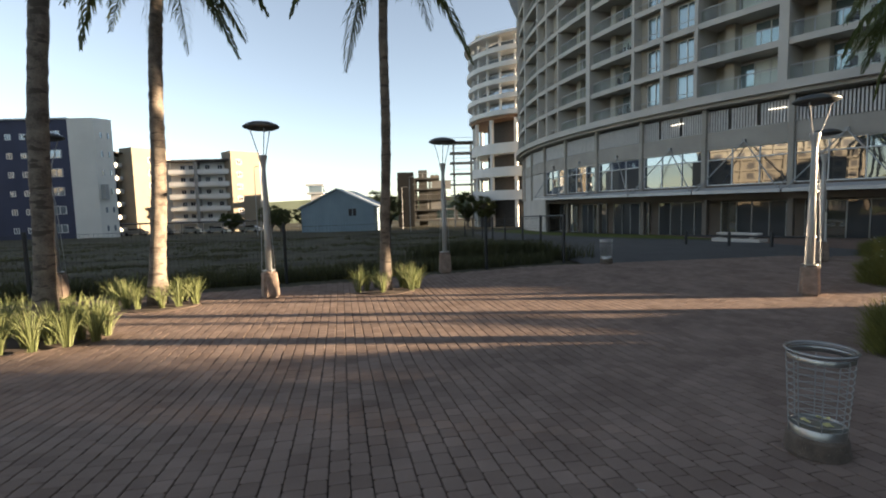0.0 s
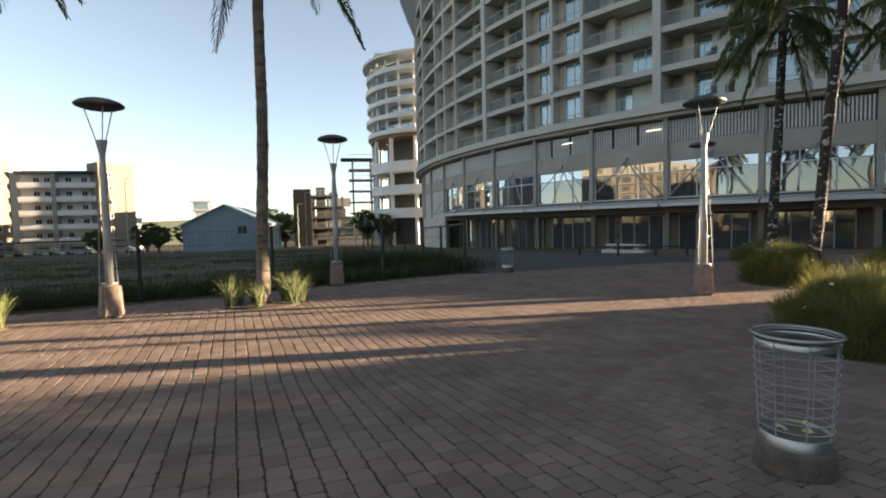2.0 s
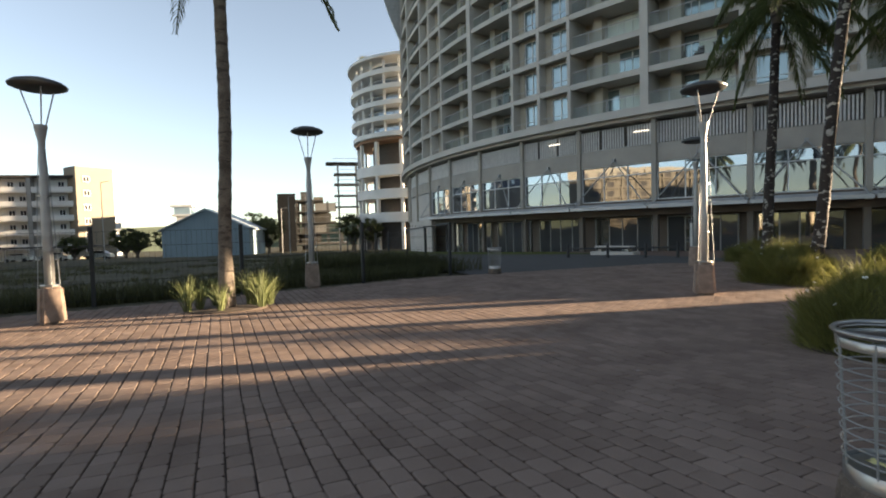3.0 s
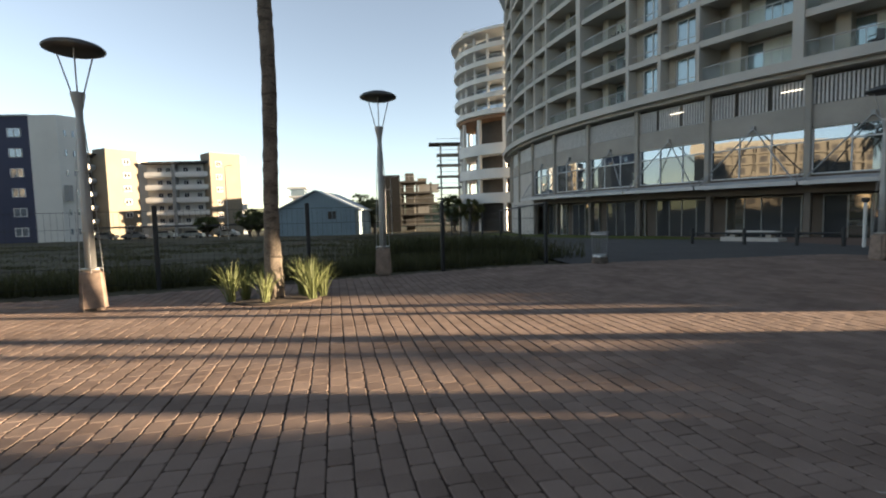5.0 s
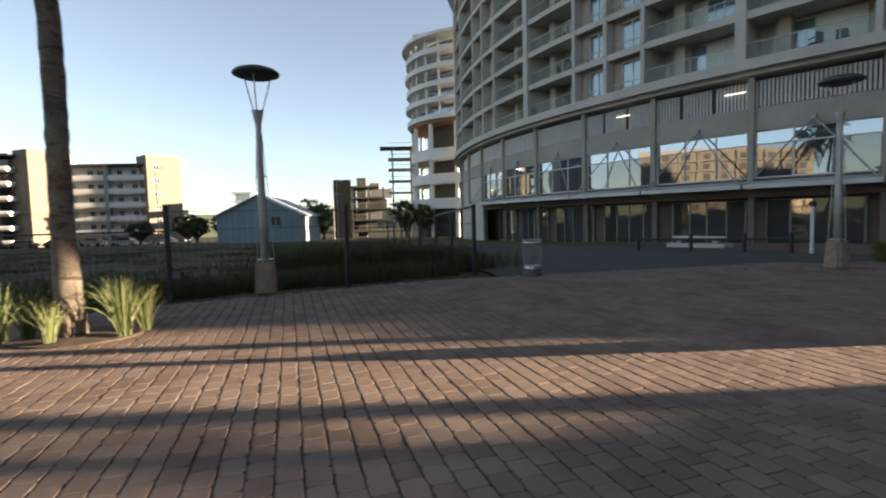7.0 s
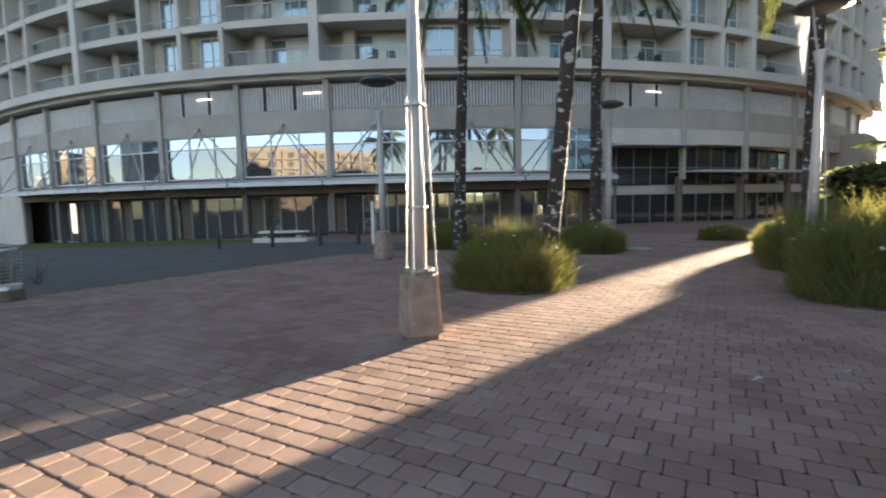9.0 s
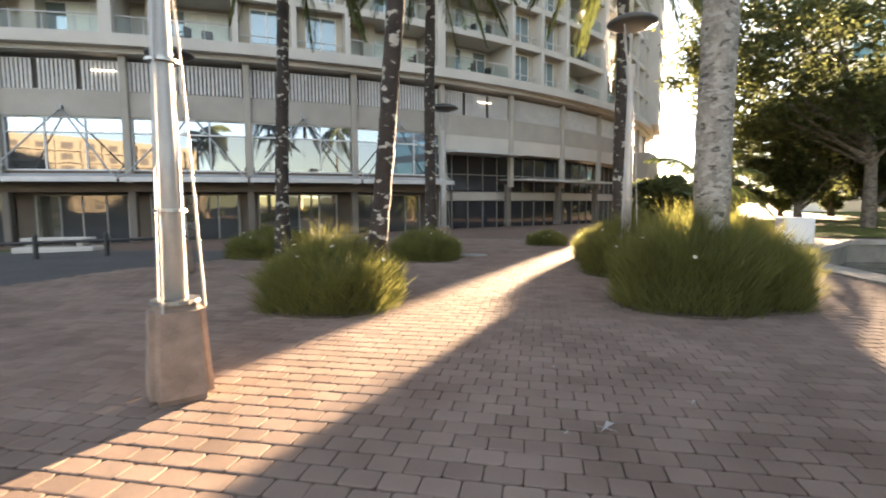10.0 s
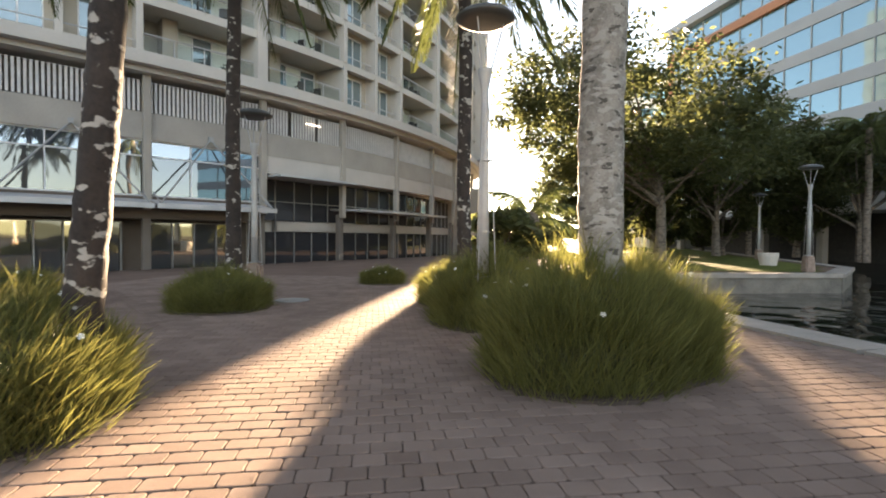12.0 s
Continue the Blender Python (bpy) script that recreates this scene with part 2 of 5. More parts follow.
def ground_z(x, y):
    """Level in the plaza, falling gently towards the building and the field."""
    return 0.07 * max(0.0, 7.2 - max(y, 0.3)) * min(1.0, max(0.0, (9 - x) / 3)) - 0.026 * max(0.0, y - 17) - 0.008 * max(0.0, x - 20) * (1 if y > 7 else max(0.0, (y - 4) / 3))


# ---- ground, paving, water ----
def inside(poly, x, y):
    hit = False
    for (x0, y0), (x1, y1) in zip(poly, poly[1:] + poly[:1]):
        if (y0 > y) != (y1 > y) and x < (x1 - x0) * (y - y0) / (y1 - y0) + x0:
            hit = not hit
    return hit


SHORE = [(-60, -22), (-20, -14), (-5, -8), (6, -3.2), (12, 0.6), (14, 2.9), (15.6, 3.66), (17.5, 4.16), (20, 4.7), (22.5, 4.2), (25, 3.0), (27.6, 1.7), (28.2, -1.5), (28.7, -5.4), (33, -9), (60, -17), (120, -34)]
CANAL = SHORE + [(120, -52), (60, -34), (30, -28), (-60, -34)]


def sheet(name, xs, ys, height, material, keep=None):
    vid, verts, faces = {}, [], []
    for i, x in enumerate(xs):
        for j, y in enumerate(ys):
            vid[i, j] = len(verts)
            verts.append((x, y, height(x, y)))
    for i in range(len(xs) - 1):
        for j in range(len(ys) - 1):
            if keep is None or keep((xs[i] + xs[i + 1]) / 2, (ys[j] + ys[j + 1]) / 2):
                faces.append((vid[i, j], vid[i + 1, j], vid[i + 1, j + 1], vid[i, j + 1]))
    me = pydata(name, verts, faces, material)
    me.shade_smooth()
    return new(name, me)


def spread(a, b, step, far):
    mid = [a + step * i for i in range(int((b - a) / step) + 1)]
    out = [step * 1.6 ** i for i in range(1, 40)]
    return sorted([a - o for o in out if o < far] + mid + [b + o for o in out if o < far]) 


def field_z(x, y):
    z = ground_z(x, y) - 0.09
    if inside(CANAL, x, y) or (inside(CANAL, x, y - 1.2) and y < 8) or inside(CANAL, x - 1, y) :
        return -2.2
    if y > 17.5 + 0.32 * (x - 1) and x < 6.5 and y < 90:
        z += 0.10 + 0.12 * noise.noise((x * 0.35, y * 0.35, 0)) + 0.05 * noise.noise((x * 1.3, y * 1.3, 4))
    return z


tagged(sheet("ground", spread(-60, 60, 1.0, 1800), spread(-40, 110, 1.0, 1800), field_z, EARTH), "rough ground of grass and earth reaching far off", "ground", kind="structure")


def area(name, xs, ys, keep, z, material, label, category):
    return tagged(sheet(name, xs, ys, lambda x, y: ground_z(x, y) + z, material, keep), label, category, kind="structure")


def lin(a, b, step):
    n = max(1, round((b - a) / step))
    return [a + (b - a) * i / n for i in range(n + 1)]


def on_plaza(x, y):
    if inside(CANAL, x, y):
        return False
    if x < 7.0 and y > 14.75 + 0.385 * (x + 2.6) * (0.8 if x < 0.5 else 1.0) - 0.75:
        return False
    if y > 17.3 + 0.11 * (x - 7) and x < 17.5:
        return False
    if y > 17.5 and x < 19 and x > 15:
        return False
    return (x - 67.78) ** 2 + (y - 61.7) ** 2 > 53.6 ** 2


tagged(sheet("pavement", lin(-40, 70, 0.5), lin(-40, 40, 0.5), lambda x, y: ground_z(x, y) - 0.02, SAND, on_plaza), "sand bed of a brick-paved plaza", "pavement", kind="structure")
bed = bpy.data.objects["pavement"].data
bed.materials.append(PAVEFAR)
for p in bed.polygons:
    p.material_index = 0 if -12.5 < p.center.x < 25.5 and -0.5 < p.center.y < 17.7 else 1
area("road", lin(6.2, 21, 0.4), lin(16.6, 60, 0.4), lambda x, y: not on_plaza(x, y) and x > 6.9 - 0.05 * (y - 18) and (x - 67.78) ** 2 + (y - 61.7) ** 2 > 58.6 ** 2, -0.02, ASPHALT, "dark asphalt forecourt beside the paved plaza", "road")
area("grass_verge", lin(8, 24, 0.25), lin(18, 62, 0.25), lambda x, y: 55.0 ** 2 < (x - 67.78) ** 2 + (y - 61.7) ** 2 <= 58.9 ** 2 and not on_plaza(x, y), 0.0, LAWN, "short green grass verge along the hotel", "grass")
water = new("water", pydata("water", [(-200, -80, -0.7), (160, -80, -0.7), (160, 8, -0.7), (-200, 8, -0.7)], [(0, 1, 2, 3)], WATER))
tagged(water, "still dark canal water with soft reflections", "water", kind="structure")
# quay walls with a pale coping
bm = B()
bc = B()
pts = [Vector((x, y, 0)) for x, y in SHORE]
for a, b in zip(pts, pts[1:]):
    za, zb = Vector((0, 0, max(0, ground_z(a.x, a.y)))), Vector((0, 0, max(0, ground_z(b.x, b.y))))
    n = Vector((-(b - a).y, (b - a).x, 0)).normalized()
    for q, w0, w1, z0, z1 in ((bm, -0.12, 0.3, -2.4, -0.12), (bc, -0.2, 0.42, -0.12, 0.035)):
        vs = [q.verts.new(p) for p in (a + n * w0 + Vector((0, 0, z0)), b + n * w0 + Vector((0, 0, z0)), b + n * w1 + Vector((0, 0, z0)), a + n * w1 + Vector((0, 0, z0)), a + n * w0 + za + Vector((0, 0, z1)), b + n * w0 + zb + Vector((0, 0, z1)), b + n * w1 + zb + Vector((0, 0, z1)), a + n * w1 + za + Vector((0, 0, z1)))]
        for f in ((0, 1, 2, 3), (4, 5, 6, 7), (0, 1, 5, 4), (1, 2, 6, 5), (2, 3, 7, 6), (3, 0, 4, 7)):
            q.faces.new([vs[i] for i in f])
quay = tagged(part("quay_wall", bm, QUAYSTONE), "weathered concrete quay wall along the canal", "quay wall", kind="structure")
part("coping", bc, COPING, quay)
area("far_lawn", lin(29.5, 90, 0.8), lin(-30, 2.5, 0.8), lambda x, y: not inside(CANAL, x, y) and not inside(CANAL, x, y - 1.2) and not inside(CANAL, x - 1.2, y), 0.02, LAWN, "sunlit lawn on the far bank of the canal", "lawn")

# ---- hotel: a drum of balconies on a glazed podium ----
CX, CY, R, A0, DA = 67.78, 61.70, 53.87, 3.65797, 0.0991869
hotel = thing("hotel_building", (CX, CY, 0), "curved concrete hotel with rows of balconies above a glazed podium", "hotel")
FLOORS, STOREY, Z0 = 10, 2.49, 9.02
K0, K1 = -9, 11


def at_k(k, z=0.0):
    return pose(0, 0, z, 0, 0, math.degrees(A0 + DA * k))


def on_arc(name, me, k, z=0.0, parent=None, label=""):
    return child(name, me, parent or hotel, at_k(k, z), label)


def arc(k):
    return DA * k


core = B()
arcbox(core, R - 6, R - 2.2, arc(K0), arc(K1), -2.5, Z0 + STOREY * FLOORS, 60)
child("core_wall", mesh_of(core, "core_wall", SOFFIT), hotel, at_k(0))
# lower podium: columns, bands, louvres, mirrored glazing
colm = mesh_of(box(B(), R - 0.12, -0.16, 2.4, R + 0.2, 0.16, 8.3, 0.03), "column", CONCRETE)
# lower shaft is separate so that it can take the painted canopy shade
lowcol = mesh_of(box(B(), R - 0.4, -0.17, -2, R - 0.04, 0.17, 2.6, 0.03), "lower_column", SHADECOLUMN)
a1 = arc(1)
g = 0.16 / R
bandm = mesh_of(arcbox(B(), R - 0.3, R + 0.04, g, a1 - g, 5.47, 6.66, 4), "band_panel", BAND)
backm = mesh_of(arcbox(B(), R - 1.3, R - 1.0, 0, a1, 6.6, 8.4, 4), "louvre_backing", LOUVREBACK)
lb = B()
for i in range(28):
    a = g + (a1 - 2 * g) * i / 28
    if i in (8, 18):
        continue
    arcbox(lb, R - 0.1, R - 0.05, a, a + 0.1 / R, 6.7, 8.05)
arcbox(lb, R - 0.2, R - 0.12, g, a1 - g, 6.66, 6.72, 2)
louvm = mesh_of(lb, "louvre_panel", LOUVRE)
lb = B()
for i in range(28):
    a = g + (a1 - 2 * g) * i / 28
    arcbox(lb, R - 0.1, R - 0.05, a, a + 0.1 / R, 6.7, 8.05)
louvm2 = mesh_of(lb, "louvre_panel", LOUVRE)
panem, frames = [], B()
cuts = [g, a1 * 0.34, a1 * 0.66, a1 - g]
for u, v in zip(cuts, cuts[1:]):
    panem.append(mesh_of(arcbox(B(), R - 0.16, R - 0.13, u + 0.03 / R, v - 0.03 / R, 3.03, 4.72, 2), "pane", MIRROR))
    arcbox(frames, R - 0.18, R - 0.06, u, u + 0.05 / R, 3.0, 5.45)
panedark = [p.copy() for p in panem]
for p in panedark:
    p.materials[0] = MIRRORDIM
toppane = mesh_of(arcbox(B(), R - 0.16, R - 0.13, g, a1 - g, 4.8, 5.42, 3), "pane", MIRRORTOP)
for z in (3.0, 4.73, 5.41):
    arcbox(frames, R - 0.18, R - 0.07, g, a1 - g, z, z + 0.06, 3)
framem = mesh_of(frames, "window_frame", ALU)
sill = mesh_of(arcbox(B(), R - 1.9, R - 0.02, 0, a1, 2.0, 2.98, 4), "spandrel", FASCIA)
# shop level
shopframe, shopp = B(), []
scuts = [0.06 * a1, 0.27 * a1, 0.46 * a1, 0.67 * a1, 0.86 * a1]
for u, v in zip(scuts, scuts[1:]):
    shopp.append(mesh_of(arcbox(B(), R - 1.62, R - 1.59, u + 0.03 / R, v - 0.03 / R, -0.95, 1.85, 1), "pane", SHOPGLASS))
    arcbox(shopframe, R - 1.66, R - 1.54, u, u + 0.06 / R, -1.2, 1.91)
arcbox(shopframe, R - 1.66, R - 1.54, scuts[-1], scuts[-1] + 0.06 / R, -1.2, 1.91)
arcbox(shopframe, R - 1.66, R - 1.54, scuts[0], scuts[-1], 1.85, 1.91, 2)
arcbox(shopframe, R - 1.66, R - 1.54, scuts[0], scuts[-1], -1.2, -0.93, 2)
# copies of the shop panes with the warm reflection in their colour
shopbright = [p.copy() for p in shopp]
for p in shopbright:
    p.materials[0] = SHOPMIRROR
shopfm = mesh_of(shopframe, "shopfront_frame", STEEL)
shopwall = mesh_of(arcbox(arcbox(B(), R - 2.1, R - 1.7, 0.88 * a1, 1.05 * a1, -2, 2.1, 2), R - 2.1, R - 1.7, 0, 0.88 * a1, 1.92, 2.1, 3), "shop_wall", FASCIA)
# canopy with tie rods
canm = mesh_of(arcbox(B(), R + 0.05, R + 1.45, 0.01 * a1, 0.99 * a1, 2.78, 2.86, 6, 2.60, 2.52), "canopy", CANOPY)
lip = mesh_of(arcbox(B(), R + 1.45, R + 1.5, 0.01 * a1, 0.99 * a1, 2.42, 2.64, 6), "canopy_gutter", CANOPY)


def polar(r, a, z):
    return (r * math.cos(a), r * math.sin(a), z)


tiems = []
for f in (0.04, 0.96):
    tiems.append(mesh_of(rod(B(), polar(R + 0.1, 0.5 * a1, 5.82), polar(R + 1.35, f * a1, 2.66), 0.04), "tie_rod", STEEL))
    tiems.append(mesh_of(rod(B(), polar(R + 0.12, f * a1, 3.2), polar(R + 1.35, f * a1, 2.62), 0.03), "bracket", STEEL))
pinm = mesh_of(box(B(), R - 0.05, R * 0.5 * a1 - 0.1, 5.72, R + 0.16, R * 0.5 * a1 + 0.1, 5.95), "anchor_plate", STEEL)
# panes swapped to dimmer glass for dark interiors and dark palm reflections
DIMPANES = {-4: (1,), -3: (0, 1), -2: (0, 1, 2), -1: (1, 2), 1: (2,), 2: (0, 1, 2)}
for k in range(K0, K1):
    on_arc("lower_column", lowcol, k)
    on_arc("column", colm, k)
    on_arc("band_panel", bandm, k)
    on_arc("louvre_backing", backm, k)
    on_arc("louvre_panel", louvm if k in (-1, 0, 4) else louvm2, k)
    entrance, plain = 4 <= k <= 8, k < -4
    if plain:
        continue
    if entrance:
        continue
    on_arc("spandrel", sill, k)
    fr = on_arc("window_frame", framem, k)
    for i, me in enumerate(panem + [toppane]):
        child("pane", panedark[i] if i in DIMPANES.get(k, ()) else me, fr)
    sf = on_arc("shopfront_frame", shopfm, k)
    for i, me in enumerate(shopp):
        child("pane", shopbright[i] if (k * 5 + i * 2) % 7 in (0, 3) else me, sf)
    on_arc("shop_wall", shopwall, k)
    ca = on_arc("canopy", canm, k)
    child("gutter", lip, ca)
    for me in tiems + [pinm]:
        on_arc(me.name.split(".")[0], me, k)
# solid wall at the left end; unseen wing added to block the low sun
bm = arcbox(B(), R - 0.5, R + 0.0, arc(K0), arc(-4.02), -2.5, 5.4, 20)
child("end_wall", mesh_of(bm, "end_wall", CONCRETE_PALE), hotel, at_k(0))
bm = arcbox(B(), R - 3, R + 1.5, arc(8.6), arc(12), -2.5, 5.95, 16)
child("side_wing", mesh_of(bm, "side_wing", CONCRETE), hotel, at_k(0))
# recessed entrance
for r0, r1, u, v, z0, z1 in ((R - 0.35, R + 0.02, arc(4) + g, arc(8.6), 4.55, 5.47), (R - 1.6, R - 1.25, arc(4.3), arc(8.6), 1.55, 2.1), (R - 2.1, R - 1.7, arc(4), arc(8.6), -2, 8)):
    child("entrance_wall", mesh_of(arcbox(B(), r0, r1, u, v, z0, z1, 18), "entrance_wall", CONCRETE_PALE), hotel, at_k(0), "pale concrete wall over the dark glazed entrance")
ef = B()
for k in np.arange(4.05, 8.6, 0.24):
    arcbox(ef, R - 1.45, R - 1.33, arc(k), arc(k) + 0.05 / R, -1.2, 4.5)
    for z0, z1 in ((-0.9, 1.52), (2.15, 4.5)):
        me = mesh_of(arcbox(B(), R - 1.42, R - 1.39, arc(k) + 0.05 / R, arc(k + 0.24), z0, z1), "pane", DARKGLASS)
        child("pane", me, hotel, at_k(0))
arcbox(ef, R - 1.45, R - 1.33, arc(4.05), arc(8.6), 3.2, 3.25, 18)
child("entrance_frame", mesh_of(ef, "entrance_frame", STEEL), hotel, at_k(0))
for u, v, z in ((4.05, 5.0, 4.42), (5.05, 6.98, 2.9)):
    bm = arcbox(B(), R - 1.3, R + 1.3, arc(u), arc(v), z, z + 0.1, 10, z + 0.02, z - 0.1)
    child("canopy", mesh_of(bm, "canopy", CANOPY), hotel, at_k(0))
# main ring and balcony slabs
bm = arcbox(arcbox(B(), R - 2.4, R + 1.0, arc(K0), arc(K1), 8.5, Z0, 90), R - 2.4, R + 0.55, arc(K0), arc(K1), 8.28, 8.5, 90)
child("main_ring", mesh_of(bm, "main_ring", CONCRETE_PALE), hotel, at_k(0), "thick projecting concrete ring slab")
slabm = mesh_of(arcbox(arcbox(B(), R - 2.4, R + 0.5, arc(K0), arc(K1), -0.22, 0.0, 90), R + 0.4, R + 0.62, arc(K0), arc(K1), -0.36, 0.03, 90), "balcony_slab", CONCRETE_PALE)
wallm = mesh_of(arcbox(B(), R - 1.9, R - 1.6, 0, a1, 0, STOREY - 0.2, 4), "room_wall", SOFFIT)
thin = mesh_of(box(B(), R - 1.9, -0.13, 0, R + 0.7, 0.13, STOREY - 0.2), "partition", CONCRETE_PALE)
thick = mesh_of(box(B(), R - 1.9, -0.26, 0, R + 0.75, 0.26, STOREY), "pillar", CONCRETE_PALE)
# sliding doors of the balcony bays
dw, dp, curt = B(), [], []
dc = [0.34, 0.52, 0.70, 0.9]
for u, v in zip(dc, dc[1:]):
    u, v = u * a1, v * a1
    dp.append(mesh_of(arcbox(B(), R - 1.56, R - 1.54, u + 0.03 / R, v - 0.02 / R, 0.08, 2.0), "pane", ROOMGLASS))
    curt.append(mesh_of(arcbox(B(), R - 1.585, R - 1.57, u + 0.03 / R, v, 0.05, 2.02), "curtain", CURTAIN))
    arcbox(dw, R - 1.6, R - 1.5, u, u + 0.06 / R, 0, 2.1)
arcbox(dw, R - 1.6, R - 1.5, dc[-1] * a1, dc[-1] * a1 + 0.06 / R, 0, 2.1)
arcbox(dw, R - 1.6, R - 1.5, dc[0] * a1, dc[-1] * a1, 2.03, 2.1, 2)
doorm = mesh_of(dw, "window", ALU)
fin = mesh_of(box(B(), R - 1.6, R * 0.3 * a1 - 0.4, 0, R - 0.75, R * 0.3 * a1 + 0.25, STOREY - 0.2), "room_return", SOFFIT)
# window bays, two to a bay
wf, wp = B(), []
half = a1 / 2
arcbox(wf, R - 0.32, R - 0.12, 0.12 / R, half - 0.12 / R, 0.0, 0.32, 2)
arcbox(wf, R - 0.32, R - 0.12, 0.12 / R, half - 0.12 / R, 2.05, STOREY - 0.2, 2)
for u, v in ((0.12 / R, 0.24 * half), (0.84 * half, half - 0.11 / R)):
    arcbox(wf, R - 0.32, R - 0.12, u, v, 0.32, 2.05, 1)
wbm = mesh_of(wf, "window_wall", SOFFIT)
wf = B()
for u in (0.24, 0.53, 0.82):
    arcbox(wf, R - 0.3, R - 0.2, u * half, u * half + 0.07 / R, 0.32, 2.05)
for z in (0.32, 1.98):
    arcbox(wf, R - 0.3, R - 0.2, 0.24 * half, 0.84 * half, z, z + 0.07)
wfm = mesh_of(wf, "window", ALU)
for u, v in ((0.26, 0.53), (0.55, 0.82)):
    wp.append(mesh_of(arcbox(B(), R - 0.27, R - 0.25, u * half, v * half, 0.38, 1.99), "pane", ROOMGLASS))
wcurt = mesh_of(arcbox(B(), R - 0.31, R - 0.29, 0.58 * half, 0.84 * half, 0.36, 2.0), "curtain", CURTAIN)
# rails
rl = B()
arcbox(rl, R + 0.3, R + 0.36, 0.1 / R, a1 - 0.1 / R, 0.92, 0.97, 4)
for f in (0.02, 0.26, 0.5, 0.74, 0.97):
    arcbox(rl, R + 0.31, R + 0.35, f * a1, f * a1 + 0.04 / R, 0, 0.93)
railm = mesh_of(rl, "balcony_rail", RAILPAINT)
railg = mesh_of(arcbox(B(), R + 0.325, R + 0.34, 0.1 / R, a1 - 0.1 / R, 0.1, 0.84, 4), "rail_glass", RAILGLASS)
railh = B()
arcbox(railh, R + 0.3, R + 0.35, 0.1 / R, half - 0.1 / R, 0.55, 0.6, 2)
railhm = mesh_of(railh, "window_rail", RAILPAINT)
random.seed(5)
for f in range(FLOORS):
    z = Z0 + STOREY * f
    if f:
        child("balcony_slab", slabm, hotel, at_k(0, z))
    for k in range(K0, K1):
        kk = k - 0.07
        on_arc("room_wall", wallm, kk, z)
        on_arc("pillar" if k % 3 == 1 else "partition", thick if k % 3 == 1 else thin, kk, z)
        if k % 3 == 2:
            on_arc("partition", thin, kk + 0.5, z)
            for h in (0, 0.5):
                on_arc("window_wall", wbm, kk + h, z)
                w = on_arc("window", wfm, kk + h, z)
                for me in wp:
                    child("pane", me, w)
                if random.random() < 0.6:
                    child("curtain", wcurt, w)
                on_arc("window_rail", railhm, kk + h, z)
        else:
            w = on_arc("window", doorm, kk, z)
            for me, cu in zip(dp, curt):
                if random.random() < 0.58:
                    child("curtain", cu, w)
                else:
                    child("pane", me, w)
            on_arc("room_return", fin, kk, z)
            ra = on_arc("balcony_rail", railm, kk, z)
            child("rail_glass", railg, ra)
# overhang added at the hidden end to shade the palms' upper trunks
bm = arcbox(B(), R - 1.0, R + 1.5, arc(9.4), arc(K1), Z0, Z0 + STOREY * FLOORS, 16)
for i in range(FLOORS):
    child("end_slab", mesh_of(arcbox(B(), R + 1.5, R + 1.62, arc(9.4), arc(K1), Z0 + STOREY * i - 0.5, Z0 + STOREY * i + 0.02, 16), "end_slab", CONCRETE_PALE), hotel, at_k(0))
child("end_wall", mesh_of(bm, "end_wall", CONCRETE_PALE), hotel, at_k(0))
bm = arcbox(B(), R - 8, R + 1.2, arc(K0), arc(K1), 0, 0.5, 90)
child("roof", mesh_of(bm, "roof", CONCRETE_PALE), hotel, at_k(0, Z0 + STOREY * FLOORS))

# ---- lamps ----


def lamp_post():
    e = thing("street_lamp", (0, 0, 0), "slim grey lamp post with dark dome and concrete base", "street lamp", "plaza lamps")
    bm = B()
    v = bmesh.ops.create_cone(bm, cap_ends=True, segments=4, radius1=0.272, radius2=0.225, depth=0.66, matrix=Matrix.Translation((0, 0, 0.33)) @ Matrix.Rotation(math.pi / 4, 4, "Z"))["verts"]
    bmesh.ops.bevel(bm, geom=list({q for w in v for q in w.link_edges}), offset=0.05, segments=3, affect="EDGES")
    part("concrete_base", bm, BASE, e, "brown exposed-aggregate concrete base")
    part("flange", lathe(B(), [(0.15, 0.65), (0.15, 0.675), (0.1, 0.68)], 16), GALV, e)
    part("pole", lathe(B(), [(0.078, 0.67), (0.074, 1.6), (0.055, 2.95), (0.045, 3.1)], 16), POLE, e, smooth=True)
    part("collar", lathe(B(), [(0.05, 3.0), (0.055, 3.15), (0.10, 3.38), (0.10, 3.42), (0.04, 3.43)], 16), POLE, e)
    for i in range(3):
        a = 2 * math.pi * i / 3 + 0.5
        part("arm", rod(B(), (0.08 * math.cos(a), 0.08 * math.sin(a), 3.38), (0.27 * math.cos(a), 0.27 * math.sin(a), 4.05), 0.011), POLE, e)
        part("stay_rod", rod(rod(B(), (0.18 * math.cos(a), 0.18 * math.sin(a), 0.6), (0.11 * math.cos(a), 0.11 * math.sin(a), 2.2), 0.0075), (0.11 * math.cos(a), 0.11 * math.sin(a), 2.2), (0.045 * math.cos(a), 0.045 * math.sin(a), 3.1), 0.0075), POLE, e)
    for z in (1.25, 2.2):
        part("spacer_ring", lathe(B(), [(0.1, z), (0.1, z + 0.02), (0.05, z + 0.024)], 16), GALV, e)
    part("dome", lathe(B(), [(0.02, 4.03), (0.3, 4.02), (0.41, 4.06), (0.42, 4.09), (0.36, 4.14), (0.22, 4.19), (0.04, 4.21)], 32), DOME, e, "dark shallow dome shade", True)
    return e


LAMPS = [(-2.2, 12.5, 34), (2.14, 15.98, 5), (9.82, 10.86, 58), (14.28, 16.15, 10), (-7.88, 13.3, 0), (16.83, 8.22, 5), (21.0, 13.4, 0), (29.6, -4.9, 0), (41.7, -10.0, 0)]
first = lamp_post()
